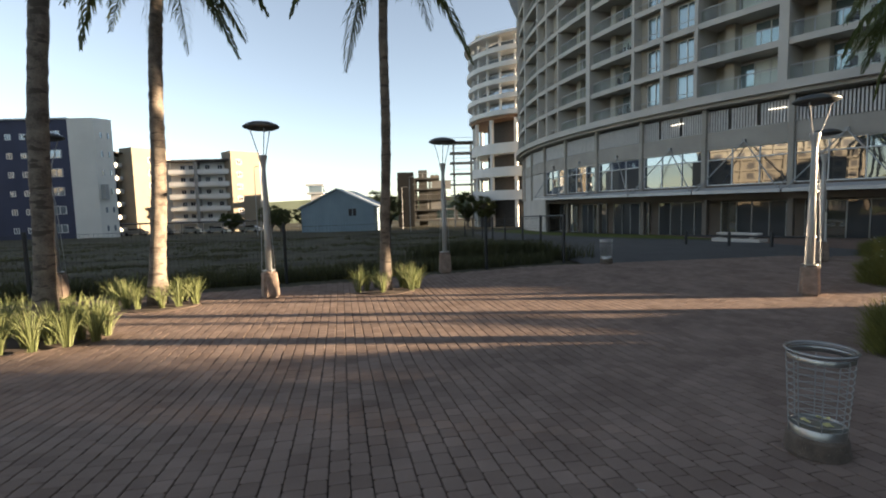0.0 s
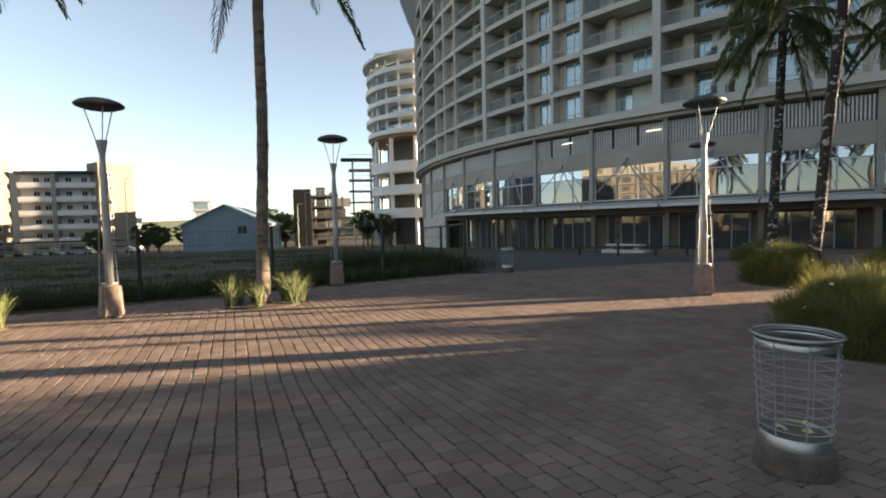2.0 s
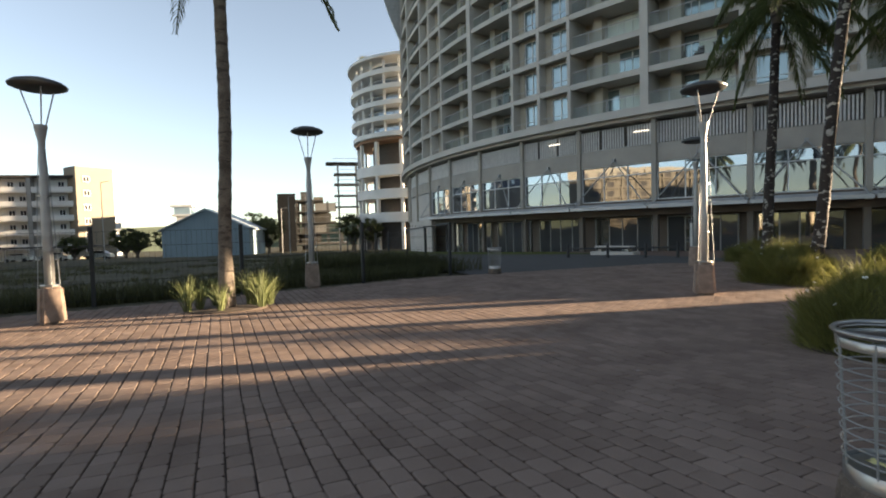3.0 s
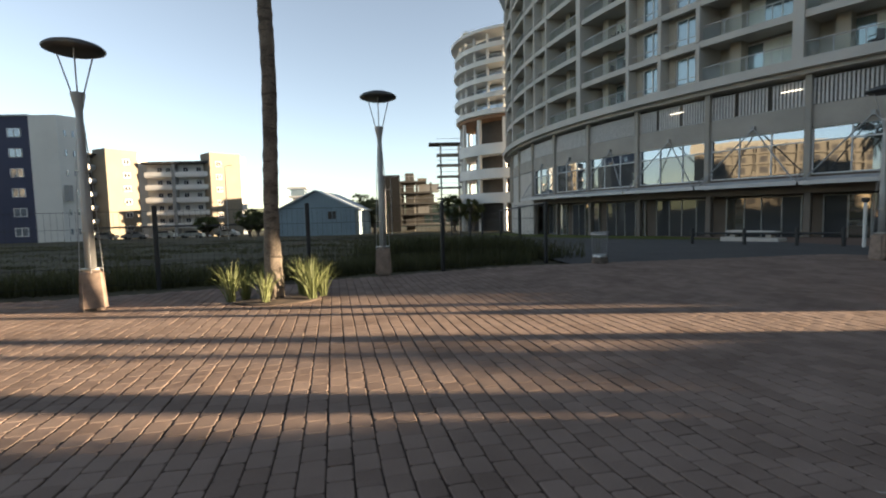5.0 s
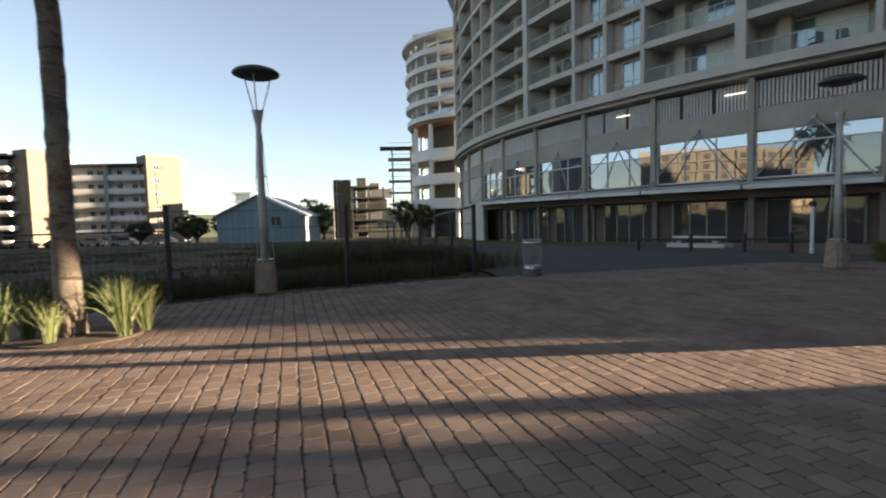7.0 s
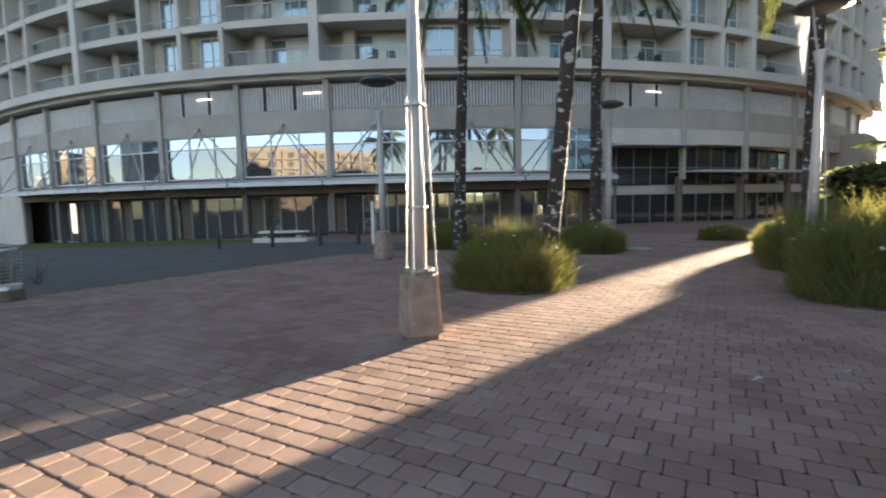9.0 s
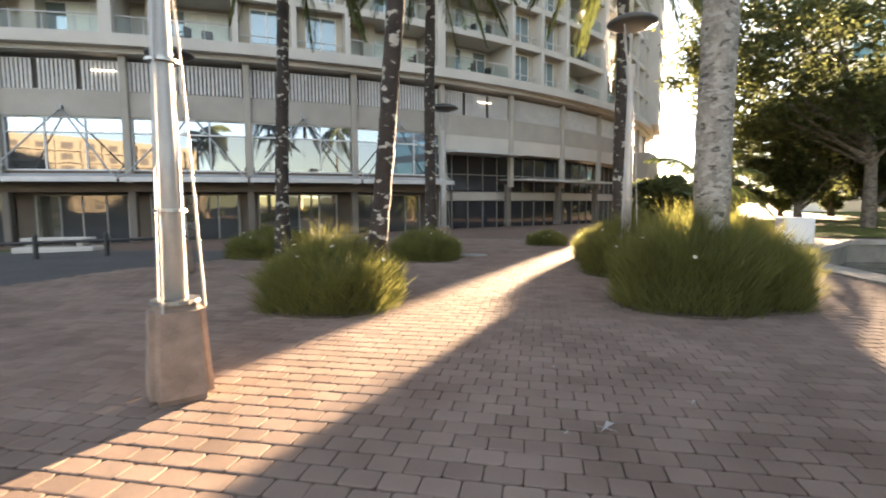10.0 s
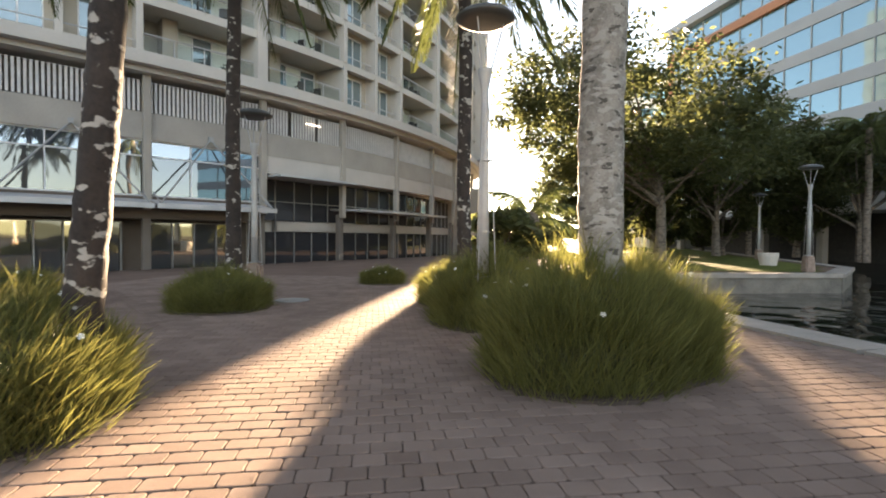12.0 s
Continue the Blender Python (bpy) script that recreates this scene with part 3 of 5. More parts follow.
for x, y, a in LAMPS[1:]:
    copy_thing(first, pose(x, y, ground_z(x, y), 0, 0, a) @ Matrix.Diagonal((1, 1, 1.07 if x == 16.83 else 1, 1)))
first.matrix_basis = pose(LAMPS[0][0], LAMPS[0][1], 0, 0, 0, LAMPS[0][2])

# ---- palms ----


def blade_mesh(name, roots, tips, bends, widths, material, seg=3):
    """Many tapered, bent blades in one mesh."""
    verts, faces = [], []
    for r, t, b, w in zip(roots, tips, bends, widths):
        side = (t - r).cross(Vector((random.uniform(-1, 1), random.uniform(-1, 1), 0.2)))
        if side.length < 1e-6:
            continue
        side.normalize()
        i0 = len(verts)
        for s in range(seg):
            u = s / seg
            p = r * (1 - u) ** 2 + b * 2 * u * (1 - u) + t * u * u
            k = w * (1 - 0.75 * u)
            verts += [p - side * k, p + side * k]
        verts.append(t)
        for s in range(seg - 1):
            j = i0 + 2 * s
            faces.append((j, j + 1, j + 3, j + 2))
        j = i0 + 2 * (seg - 1)
        faces.append((j, j + 1, j + 2))
    return pydata(name, verts, faces, material)


def frond_mesh(length, rise, droop, seed):
    """A feather leaf along +x: a bent rib with hanging leaflets."""
    rng = random.Random(seed)
    verts, faces = [], []

    def rib(u):
        return Vector((length * (u - 0.12 * u * u), 0, length * (rise * u - droop * u * u)))
    n = 58
    for i in range(n):
        u, v = i / n, (i + 1) / n
        a, b = rib(u), rib(v)
        w = 0.035 * (1 - u) + 0.006
        j = len(verts)
        verts += [a + Vector((0, -w, 0)), a + Vector((0, w, 0)), a + Vector((0, 0, -w)), b + Vector((0, -w * 0.97, 0)), b + Vector((0, w * 0.97, 0)), b + Vector((0, 0, -w * 0.97))]
        faces += [(j, j + 1, j + 4, j + 3), (j + 1, j + 2, j + 5, j + 4), (j + 2, j, j + 3, j + 5)]
        if u < 0.12:
            continue
        ll = length * 0.27 * math.sin(math.pi * (0.15 + 0.8 * u)) * rng.uniform(0.8, 1.1)
        for s in (-1, 1):
            d = Vector((0.55, s * rng.uniform(0.5, 0.75), -rng.uniform(0.35, 0.9))).normalized()
            m = a + d * ll * 0.5
            t = a + d * ll * 0.85 + Vector((0, 0, -ll * rng.uniform(0.25, 0.5)))
            g = Vector((1, 0, 0)) * 0.025
            j = len(verts)
            verts += [a - g, a + g, m - g * 0.9, m + g * 0.9, t]
            faces += [(j, j + 1, j + 3, j + 2), (j + 2, j + 3, j + 4)]
    return pydata("frond", verts, faces, FROND)


FRONDS = [frond_mesh(2.7, 0.55, 0.75, 1), frond_mesh(2.9, 0.25, 0.8, 2), frond_mesh(2.5, -0.1, 0.75, 3), frond_mesh(2.2, -0.9, 0.5, 4)]


def palm(x, y, height, r_low, r_high, lean, bark, label, seed, count=25, swell=1.25, skirt=3):
    rng = random.Random(seed)
    e = thing("palm_tree", (x, y, ground_z(x, y)), label, "palm tree")
    seg, rows = 14, 70
    verts, faces = [], []
    for i in range(rows + 1):
        u = i / rows
        z = -0.1 + (height + 0.1) * u
        r = r_high + (r_low - r_high) * (1 - u) ** 1.2
        r *= 1 + (swell - 1) * math.exp(-((z - 0.3) / 0.6) ** 2)
        r *= 1 + 0.035 * (i % 2) + 0.03 * rng.uniform(-1, 1)
        cx, cy = lean[0] * u + 0.02 * math.sin(1.3 * z + seed), lean[1] * u + 0.02 * math.cos(1.1 * z + seed)
        for s in range(seg):
            a = 2 * math.pi * s / seg
            rr = r * (1 + 0.05 * rng.uniform(-1, 1))
            verts.append((cx + rr * math.cos(a), cy + rr * math.sin(a), z))
    for i in range(rows):
        for s in range(seg):
            faces.append((i * seg + s, i * seg + (s + 1) % seg, (i + 1) * seg + (s + 1) % seg, (i + 1) * seg + s))
    me = pydata("trunk", verts, faces, bark)
    me.shade_smooth()
    child("trunk", me, e)
    top = Vector((lean[0], lean[1], height))
    part("crown_shaft", lathe(B(), [(r_high * 1.15, height - 0.25), (r_high * 1.5, height + 0.1), (r_high * 0.9, height + 0.55), (0.03, height + 0.7)], 12, lean[0], lean[1]), BARK, e)
    for i in range(count):
        kind = 3 if i < skirt else (2 if i < skirt + 5 else (1 if i < skirt + 11 else 0))
        tilt = rng.uniform(-12, 12)
        child("frond", FRONDS[kind], e, Matrix.Translation(top + Vector((0, 0, 0.15 + 0.02 * i))) @ pose(0, 0, 0, rng.uniform(-15, 15), tilt - (25 if kind == 0 else 0), i * 137.5 + rng.uniform(-15, 15)) @ Matrix.Diagonal((rng.uniform(0.85, 1.1),) * 3).to_4x4())
    return e


LIT = "tall slender palm with a ringed grey-brown trunk among strappy plants"
DARKP = "tall dark-trunked palm with pale lichen patches and drooping fronds"
palm(0.57, 12.9, 8.3, 0.125, 0.1, (0.3, -0.7), BARK, LIT, 3)
palm(-4.5, 11.75, 8.1, 0.17, 0.125, (0.5, 0.1), BARK, LIT, 4)
palm(-4.8, 8.85, 9.0, 0.155, 0.13, (0.75, -0.1), BARK, LIT, 6)
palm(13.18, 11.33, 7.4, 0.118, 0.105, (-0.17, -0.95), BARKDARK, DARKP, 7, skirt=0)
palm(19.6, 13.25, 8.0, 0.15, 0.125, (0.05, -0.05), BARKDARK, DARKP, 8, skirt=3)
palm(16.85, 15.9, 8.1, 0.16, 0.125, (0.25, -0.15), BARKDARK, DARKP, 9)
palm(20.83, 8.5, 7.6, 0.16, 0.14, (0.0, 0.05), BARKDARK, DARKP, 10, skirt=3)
palm(14.66, 7.12, 10.5, 0.215, 0.195, (0.0, 0.1), BARKPALE, "stout pale-trunked palm rising out of a grassy bush", 11, swell=1.1)

# ---- grassy bushes and strappy plants ----


def bush_mesh(seed, n=14000):
    """A dome of short, wiry leaves that spring from a dense inside."""
    rng = random.Random(seed)
    random.seed(seed)
    roots, tips, bends, widths = [], [], [], []
    for i in range(n):
        a = rng.uniform(0, 2 * math.pi)
        q = rng.uniform(0.72, 0.96) if i % 2 else 0.92 * math.sqrt(rng.random())
        sq = 0.93 / (abs(math.cos(a)) ** 3 + abs(math.sin(a)) ** 3) ** (1 / 3)
        d = Vector((math.cos(a), math.sin(a), 0))
        top = (0.9 - 0.46 * q ** 2.6) * (0.95 + 0.35 * noise.noise((d.x * q * 2.5 + seed, d.y * q * 2.5, 0)))
        z = top * (rng.uniform(0.0, 0.95) if i % 2 else rng.uniform(0.7, 1.0))
        r = d * (sq * q * (1 - 0.12 * (z / 0.86) ** 2)) + Vector((0, 0, z - 0.12))
        long = rng.uniform(0.15, 0.42)
        if rng.random() < 0.06:
            long *= 1.35
        way = d * (0.5 * q) + Vector((rng.uniform(-0.75, 0.75), rng.uniform(-0.75, 0.75), rng.uniform(0.6, 1.1)))
        way.normalize()
        t = r + way * long
        roots.append(r)
        tips.append(t)
        bends.append(r + way * long * 0.5 + Vector((0, 0, 0.06 * long)))
        widths.append(rng.uniform(0.0025, 0.0065))
    return blade_mesh("blades", roots, tips, bends, widths, BLADE)


def flower_mesh():
    bm = B()
    for i in range(5):
        a = 2 * math.pi * i / 5
        c, s = math.cos(a), math.sin(a)
        v = [bm.verts.new(p) for p in ((0, 0, 0), (0.018 * c - 0.009 * s, 0.018 * s + 0.009 * c, 0.012), (0.028 * c, 0.028 * s, 0.008), (0.018 * c + 0.009 * s, 0.018 * s - 0.009 * c, 0.012))]
        bm.faces.new(v)
    return mesh_of(bm, "flower", PETAL)


BUSHES = [bush_mesh(21), bush_mesh(22)]
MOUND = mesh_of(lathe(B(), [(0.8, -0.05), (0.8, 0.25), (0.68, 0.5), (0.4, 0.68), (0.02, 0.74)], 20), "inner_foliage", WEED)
SOILBED = mesh_of(lathe(B(), [(0.98, -0.04), (0.95, 0.02), (0.5, 0.05), (0.02, 0.06)], 22), "soil", SOIL)
FLOWER = flower_mesh()
# rows two to six are unseen bushes added to shade the ramp
BUSHROWS = [(8.35, 6.55, 0.85, 1.0), (9.6, 5.1, 1.05, 1.2), (11.0, 4.3, 1.0, 1.15), (12.4, 3.5, 0.9, 1.2), (10.3, 2.9, 1.0, 1.15), (10.6, 1.2, 1.0, 1.2), (12.85, 11.7, 0.9, 0.95), (17.6, 16.7, 1.15, 0.78), (18.15, 12.75, 0.85, 0.75), (14.4, 7.45, 0.9, 1.2), (14.75, 6.8, 0.8, 1.15), (19.4, 8.6, 0.85, 0.82), (17.2, 8.05, 1.0, 1.15), (23.4, 10.8, 0.65, 0.5)]
for i, (x, y, r, h) in enumerate(BUSHROWS):
    e = thing("grass_bush", (x, y, ground_z(x, y)), "rounded bush of long green grassy blades with a few white flowers", "bush", "grassy bushes", turn=11 + 90 * i)
    child("foliage", BUSHES[i % 2], e, Matrix.Diagonal((r, r, h, 1)))
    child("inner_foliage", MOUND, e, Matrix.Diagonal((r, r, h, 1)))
    child("soil", SOILBED, e, Matrix.Diagonal((r, r, 1, 1)), "bare brown soil")
    rng = random.Random(i + 50)
    for j in range(8):
        a, q = rng.uniform(0, 6.28), rng.uniform(0.5, 0.98)
        child("flower", FLOWER, e, pose(r * q * math.cos(a), r * q * math.sin(a), h * (1.02 - 0.5 * q * q), rng.uniform(-50, 50), rng.uniform(-50, 50), 0))


def tuft_mesh(seed, n=80):
    rng = random.Random(seed)
    random.seed(seed)
    rows = [[], [], [], []]
    for i in range(n):
        a, q = rng.uniform(0, 6.28), rng.uniform(0.0, 0.1)
        r = Vector((q * math.cos(a), q * math.sin(a), 0))
        o = rng.uniform(0.06, 0.55)
        h = rng.uniform(0.45, 0.8) * (1 - 0.35 * o)
        d = Vector((math.cos(a), math.sin(a), 0))
        for row, v in zip(rows, (r, r + d * o + Vector((0, 0, h)), r + d * o * 0.3 + Vector((0, 0, h * 0.9)), rng.uniform(0.007, 0.013))):
            row.append(v)
    return blade_mesh("leaves", *rows, TUFT, 4)


TUFTS = [tuft_mesh(31), tuft_mesh(32), tuft_mesh(33)]
BEDS = [(0.57, 12.95, 0.95, [(-0.65, -0.3, 1.0), (-0.48, -0.12, 0.9), (-0.05, -0.42, 0.8), (0.38, 0.25, 1.05), (0.66, -0.2, 1.05), (0.78, 0.05, 0.95), (0.5, 0.08, 1.0), (-0.3, 0.35, 0.85)]),
        (-4.5, 11.75, 1.15, [(-0.9, -0.1, 1.0), (-0.5, -0.35, 0.95), (-0.2, -0.45, 0.8), (0.3, -0.4, 0.8), (0.6, -0.25, 0.95), (0.85, 0.0, 1.0), (-1.0, 0.35, 0.9), (-0.65, 0.2, 1.05), (0.4, 0.4, 1.0), (0.65, 0.3, 0.95), (-0.2, 0.4, 1.0)]),
        (-4.95, 8.85, 1.15, [(-0.9, -0.2, 1.1), (-0.5, -0.5, 0.9), (-0.15, -0.55, 0.95), (0.2, -0.45, 0.9), (0.5, -0.3, 1.05), (0.8, -0.05, 1.0), (0.9, 0.25, 1.05), (0.55, 0.2, 1.1), (0.65, 0.5, 1.0), (0.3, 0.35, 1.1), (-0.35, 0.3, 1.1), (-0.6, 0.1, 1.15), (0.0, 0.55, 1.0), (-1.1, 0.3, 1.1), (-0.8, 0.5, 1.0), (0.15, -0.9, 1.05), (0.55, -0.75, 1.0), (0.9, -0.5, 1.0), (1.15, -0.2, 0.95), (-0.3, -0.95, 1.0), (1.1, 0.15, 0.9)])]
for bx, by, br, tufts in BEDS:
    e = tagged(child("soil_bed", SOILBED, None, pose(bx, by, ground_z(bx, by)) @ Matrix.Diagonal((br * 0.82, br * 0.6, 1, 1))), "bare brown soil bed round a palm's foot", "soil bed")
    for j, (dx, dy, s) in enumerate(tufts):
        p = thing("strappy_plant", (bx + dx, by + dy, 0.04), "tuft of pale green strap leaves in bare soil by a palm", "plant", "plants at the palms", turn=j * 51)
        child("leaves", TUFTS[j % 3], p, Matrix.Diagonal((0.7 * s, 0.7 * s, 0.95 * s, 1)))

# ---- fence round the field ----
fence = thing("wire_fence", (0, 0, 0), "black wire mesh fence on dark posts along the field", "fence")
FENCE = [(-24.5, 9.2), (-21.4, 10.1), (-18.2, 11.0), (-15.0, 11.8), (-11.9, 12.7), (-8.8, 13.5), (-5.7, 14.35), (-2.62, 15.2), (0.4, 16.06), (3.57, 17.2), (6.64, 18.75), (6.55, 22.3), (6.4, 25.9), (6.0, 29.5), (5.7, 33.2), (5.4, 37), (5.0, 41), (4.6, 45)]
postm = mesh_of(box(B(), -0.045, -0.045, -0.1, 0.045, 0.045, 1.72, 0.012), "post", BLACK)
for x, y in FENCE:
    child("post", postm, fence, pose(x, y, ground_z(x, y), 0, 0, 20))
for (x0, y0), (x1, y1) in zip(FENCE, FENCE[1:]):
    d = Vector((x1 - x0, y1 - y0, 0))
    wv, wf = [], []
    n = int(d.length / 0.11)
    for i in range(1, n):
        p = Vector((x0, y0, 0)) + d * (i / n)
        z = ground_z(p.x, p.y)
        j = len(wv)
        t = d.normalized() * 0.0022
        wv += [p - t + Vector((0, 0, z + 0.05)), p + t + Vector((0, 0, z + 0.05)), p + t + Vector((0, 0, z + 1.62)), p - t + Vector((0, 0, z + 1.62))]
        wf.append((j, j + 1, j + 2, j + 3))
    for h in (0.06, 0.45, 0.85, 1.25, 1.6):
        j = len(wv)
        a, b = Vector((x0, y0, ground_z(x0, y0) + h)), Vector((x1, y1, ground_z(x1, y1) + h))
        for u in (a, b):
            wv += [u + Vector((0, 0, -0.004)), u + Vector((0, 0, 0.004))]
        wf.append((j, j + 2, j + 3, j + 1))
    child("wire_panel", pydata("wire_panel", wv, wf, BLACK), fence)["kind"] = "stuff"

part("top_bar", rod(rod(B(), (6.64, 18.75, ground_z(6.64, 18.75) + 1.68), (6.55, 22.3, ground_z(6.55, 22.3) + 1.68), 0.03), (6.55, 22.3, ground_z(6.55, 22.3) + 1.68), (6.4, 25.9, ground_z(6.4, 25.9) + 1.68), 0.03), BLACK, fence)

# ---- weeds and rough grass behind the fence ----


def scatter(name, count, place, height, width, seed, label, material=WEED):
    rng = random.Random(seed)
    random.seed(seed)
    rows = [[], [], [], []]
    for i in range(count):
        x, y = place(rng)
        z = field_z(x, y) - 0.02
        for j in range(5):
            a = rng.uniform(0, 6.28)
            r = Vector((x + rng.uniform(-0.12, 0.12), y + rng.uniform(-0.12, 0.12), z))
            h = height(rng, x, y)
            d = Vector((math.cos(a), math.sin(a), 0)) * h * rng.uniform(0.1, 0.7)
            for row, v in zip(rows, (r, r + d + Vector((0, 0, h)), r + d * 0.3 + Vector((0, 0, h * 0.8)), width * rng.uniform(0.6, 1.4))):
                row.append(v)
    return tagged(new(name, blade_mesh(name, *rows, material, 2)), label, "grass", kind="stuff")


def fence_y(x):
    return 15.95 + 0.29 * (x - 0.4) if x < 0.4 else 16.06 + 0.43 * (x - 0.4)


def along(rng):
    x = rng.uniform(-24, 6.2)
    return x, fence_y(x) + 0.25 + abs(rng.gauss(0, 0.9))


def over_field(rng):
    """Grass in uneven patches, with bare earth between them."""
    while True:
        x = rng.uniform(-45, 5.0)
        y = fence_y(x) + 1 + 45 * rng.random() ** 1.7
        if noise.noise((x * 0.22, y * 0.3, 7)) + 0.5 * noise.noise((x * 0.8, y * 0.9, 3)) > rng.uniform(-0.05, 0.35):
            return x, y


def mound(rng):
    return rng.gauss(4.3, 1.4) - 0.2, 19.6 + abs(rng.gauss(0, 1.5))


scatter("rough_weeds", 5200, along, lambda r, x, y: r.uniform(0.12, 0.5), 0.011, 41, "dark weeds along the foot of the wire fence")
scatter("field_grass", 15000, over_field, lambda r, x, y: r.uniform(0.05, 0.2) * (0.3 + 1.2 * max(0, noise.noise((x * 0.2, y * 0.2, 7)) + 0.4)), 0.016, 42, "patchy rough field grass", leafy("field grass", (0.05, 0.055, 0.024), (0.10, 0.095, 0.045)))
scatter("weed_mound", 2200, mound, lambda r, x, y: r.uniform(0.3, 0.85), 0.012, 43, "tall weeds heaped behind the fence corner")

# ---- wire litter bins ----


WIRE = mat("dull zinc wire", (0.34, 0.33, 0.31), 0.5, 0.75, var=0.2, scale=9, bump=0.03)
patched(PEBBLE, (0.36, 0.32, 0.26), 85, 0.65, (1, 1, 1))


def litter_bin(scale=1.0):
    e = thing("litter_bin", (0, 0, 0), "round steel wire litter bin on a pebbled concrete foot", "litter bin", "litter bins")
    part("foot", lathe(B(), [(0.265, 0.0), (0.275, 0.03), (0.255, 0.17), (0.235, 0.2)], 28), PEBBLE, e, "pebbled concrete foot")
    part("lower_band", lathe(B(), [(0.235, 0.17), (0.239, 0.28), (0.234, 0.285), (0.23, 0.28), (0.228, 0.2)], 28, 0, 0, False), GALV, e, "bright galvanised sheet band", True)
    part("upper_band", lathe(B(), [(0.274, 0.90), (0.279, 0.95), (0.274, 0.955), (0.27, 0.95), (0.268, 0.90), (0.274, 0.90)], 28, 0, 0, False), GALV, e, "", True)

    def hoop(r, z, w):
        bm = B()
        rings = []
        for i in range(36):
            a = 2 * math.pi * i / 36
            rings.append([bm.verts.new(((r + w * math.cos(b)) * math.cos(a), (r + w * math.cos(b)) * math.sin(a), z + w * math.sin(b))) for b in (0, 1.57, 3.14, 4.71)])
        for p, q in zip(rings, rings[1:] + rings[:1]):
            for i in range(4):
                bm.faces.new((p[i], p[(i + 1) % 4], q[(i + 1) % 4], q[i]))
        return bm
    part("rim", hoop(0.288, 0.985, 0.016), GALV, e, "", True)
    for i in range(9):
        z = 0.33 + 0.066 * i
        part("wire_hoop", hoop(0.238 + 0.045 * (z - 0.28) / 0.7, z, 0.0045), WIRE, e)
    for i in range(8):
        a = 2 * math.pi * (i + 0.3) / 8
        part("wire_upright", rod(B(), (0.238 * math.cos(a), 0.238 * math.sin(a), 0.27), (0.279 * math.cos(a), 0.279 * math.sin(a), 0.96), 0.005, None, 5), STEEL, e)
    part("inner_rim", hoop(0.262, 0.972, 0.007), GALV, e, "", True)
    part("bin_floor", lathe(B(), [(0.22, 0.255), (0.22, 0.265), (0.02, 0.268)], 20), GALV, e)
    return e


bin_a = litter_bin()
bin_b = copy_thing(bin_a, pose(7.7, 17.25, 0) @ Matrix.Diagonal((0.79, 0.79, 0.82, 1)))
bin_b.matrix_basis = pose(7.7, 17.25, 0) @ Matrix.Diagonal((0.79, 0.79, 0.82, 1))
bin_a.matrix_basis = pose(4.62, 4.06, ground_z(4.62, 4.06)) @ Matrix.Diagonal((0.75, 0.75, 0.79, 1))
bm = B()
for k, (x, y, a) in enumerate(((0.02, -0.05, 20), (-0.08, 0.04, 75), (0.07, 0.06, 130))):
    v = bmesh.ops.create_grid(bm, x_segments=5, y_segments=3, size=0.5, matrix=pose(4.62 + x, 4.04 + y, 0.245 + ground_z(4.62, 4.06), 12, 8, a) @ Matrix.Diagonal((0.09, 0.04, 1, 1)))["verts"]
    for q in v:
        q.co.z += 0.02 * noise.noise(q.co * 40)
tagged(part("crumpled_wrapper", bm, mat("yellowed paper", (0.6, 0.55, 0.25), 0.6, var=0.2)), "crumpled yellowish wrapper lying in the litter bin", "litter")

# ---- low rail, bench and slabs by the hotel ----
rail = thing("low_rail", (0, 0, 0), "low dark timber rail on short posts by the grass", "barrier")
RAILPTS = [(15.2, 26.4), (16.3, 24.4), (17.3, 22.8), (18.1, 21.6)]
for x, y in RAILPTS:
    part("post", lathe(B(), [(0.07, -0.1), (0.07, 0.62), (0.05, 0.68)], 10), BLACK, rail).matrix_basis = pose(x, y, ground_z(x, y))
for (x0, y0), (x1, y1) in zip(RAILPTS, RAILPTS[1:]):
    part("rail_bar", rod(B(), (x0, y0, ground_z(x0, y0) + 0.45), (x1, y1, ground_z(x1, y1) + 0.45), 0.045), BLACK, rail)
e = thing("marker_post", (18.3, 21.0, ground_z(18.3, 21.0)), "slim white marker post with a dark cap by the rail", "post")
part("shaft", lathe(B(), [(0.055, -0.1), (0.05, 1.5), (0.045, 1.52)], 12), WHITEPOST, e)
part("cap", lathe(B(), [(0.06, 1.52), (0.11, 1.56), (0.11, 1.66), (0.05, 1.7)], 12), BLACK, e, "dark rounded cap")
e = thing("stone_bench", (18.6, 27.3, ground_z(18.6, 27.3)), "pale concrete bench on a low plinth before the shopfront", "bench", turn=-60)
part("seat", box(B(), -1.1, -0.3, 0.36, 1.1, 0.3, 0.48, 0.03), CONCRETE_PALE, e)
part("plinth", box(B(), -1.3, -0.42, -0.05, 1.3, 0.42, 0.16, 0.03), CONCRETE_PALE, e)
for s in (-0.8, 0.8):
    part("support", box(B(), s - 0.12, -0.24, 0.16, s + 0.12, 0.24, 0.36, 0.01), CONCRETE, e)
tagged(child("manhole_cover", mesh_of(lathe(B(), [(0.34, -0.03), (0.34, 0.012), (0.3, 0.016), (0.02, 0.016)], 24), "manhole_cover", STEEL), None, pose(19.3, 11.9, 0.0)), "dark round metal manhole cover in the paving", "manhole cover")

# ---- strip lights and balcony chairs of the hotel ----
GLOW = bpy.data.materials.new("lit tube")
GLOW.use_nodes = True
GLOW.node_tree.nodes["Principled BSDF"].inputs["Emission Color"].default_value = (1, 0.93, 0.8, 1)
GLOW.node_tree.nodes["Principled BSDF"].inputs["Emission Strength"].default_value = 0.35
tube = mesh_of(arcbox(B(), R - 0.03, R + 0.03, 0, 1.0 / R, 7.57, 7.61), "strip_light", GLOW)
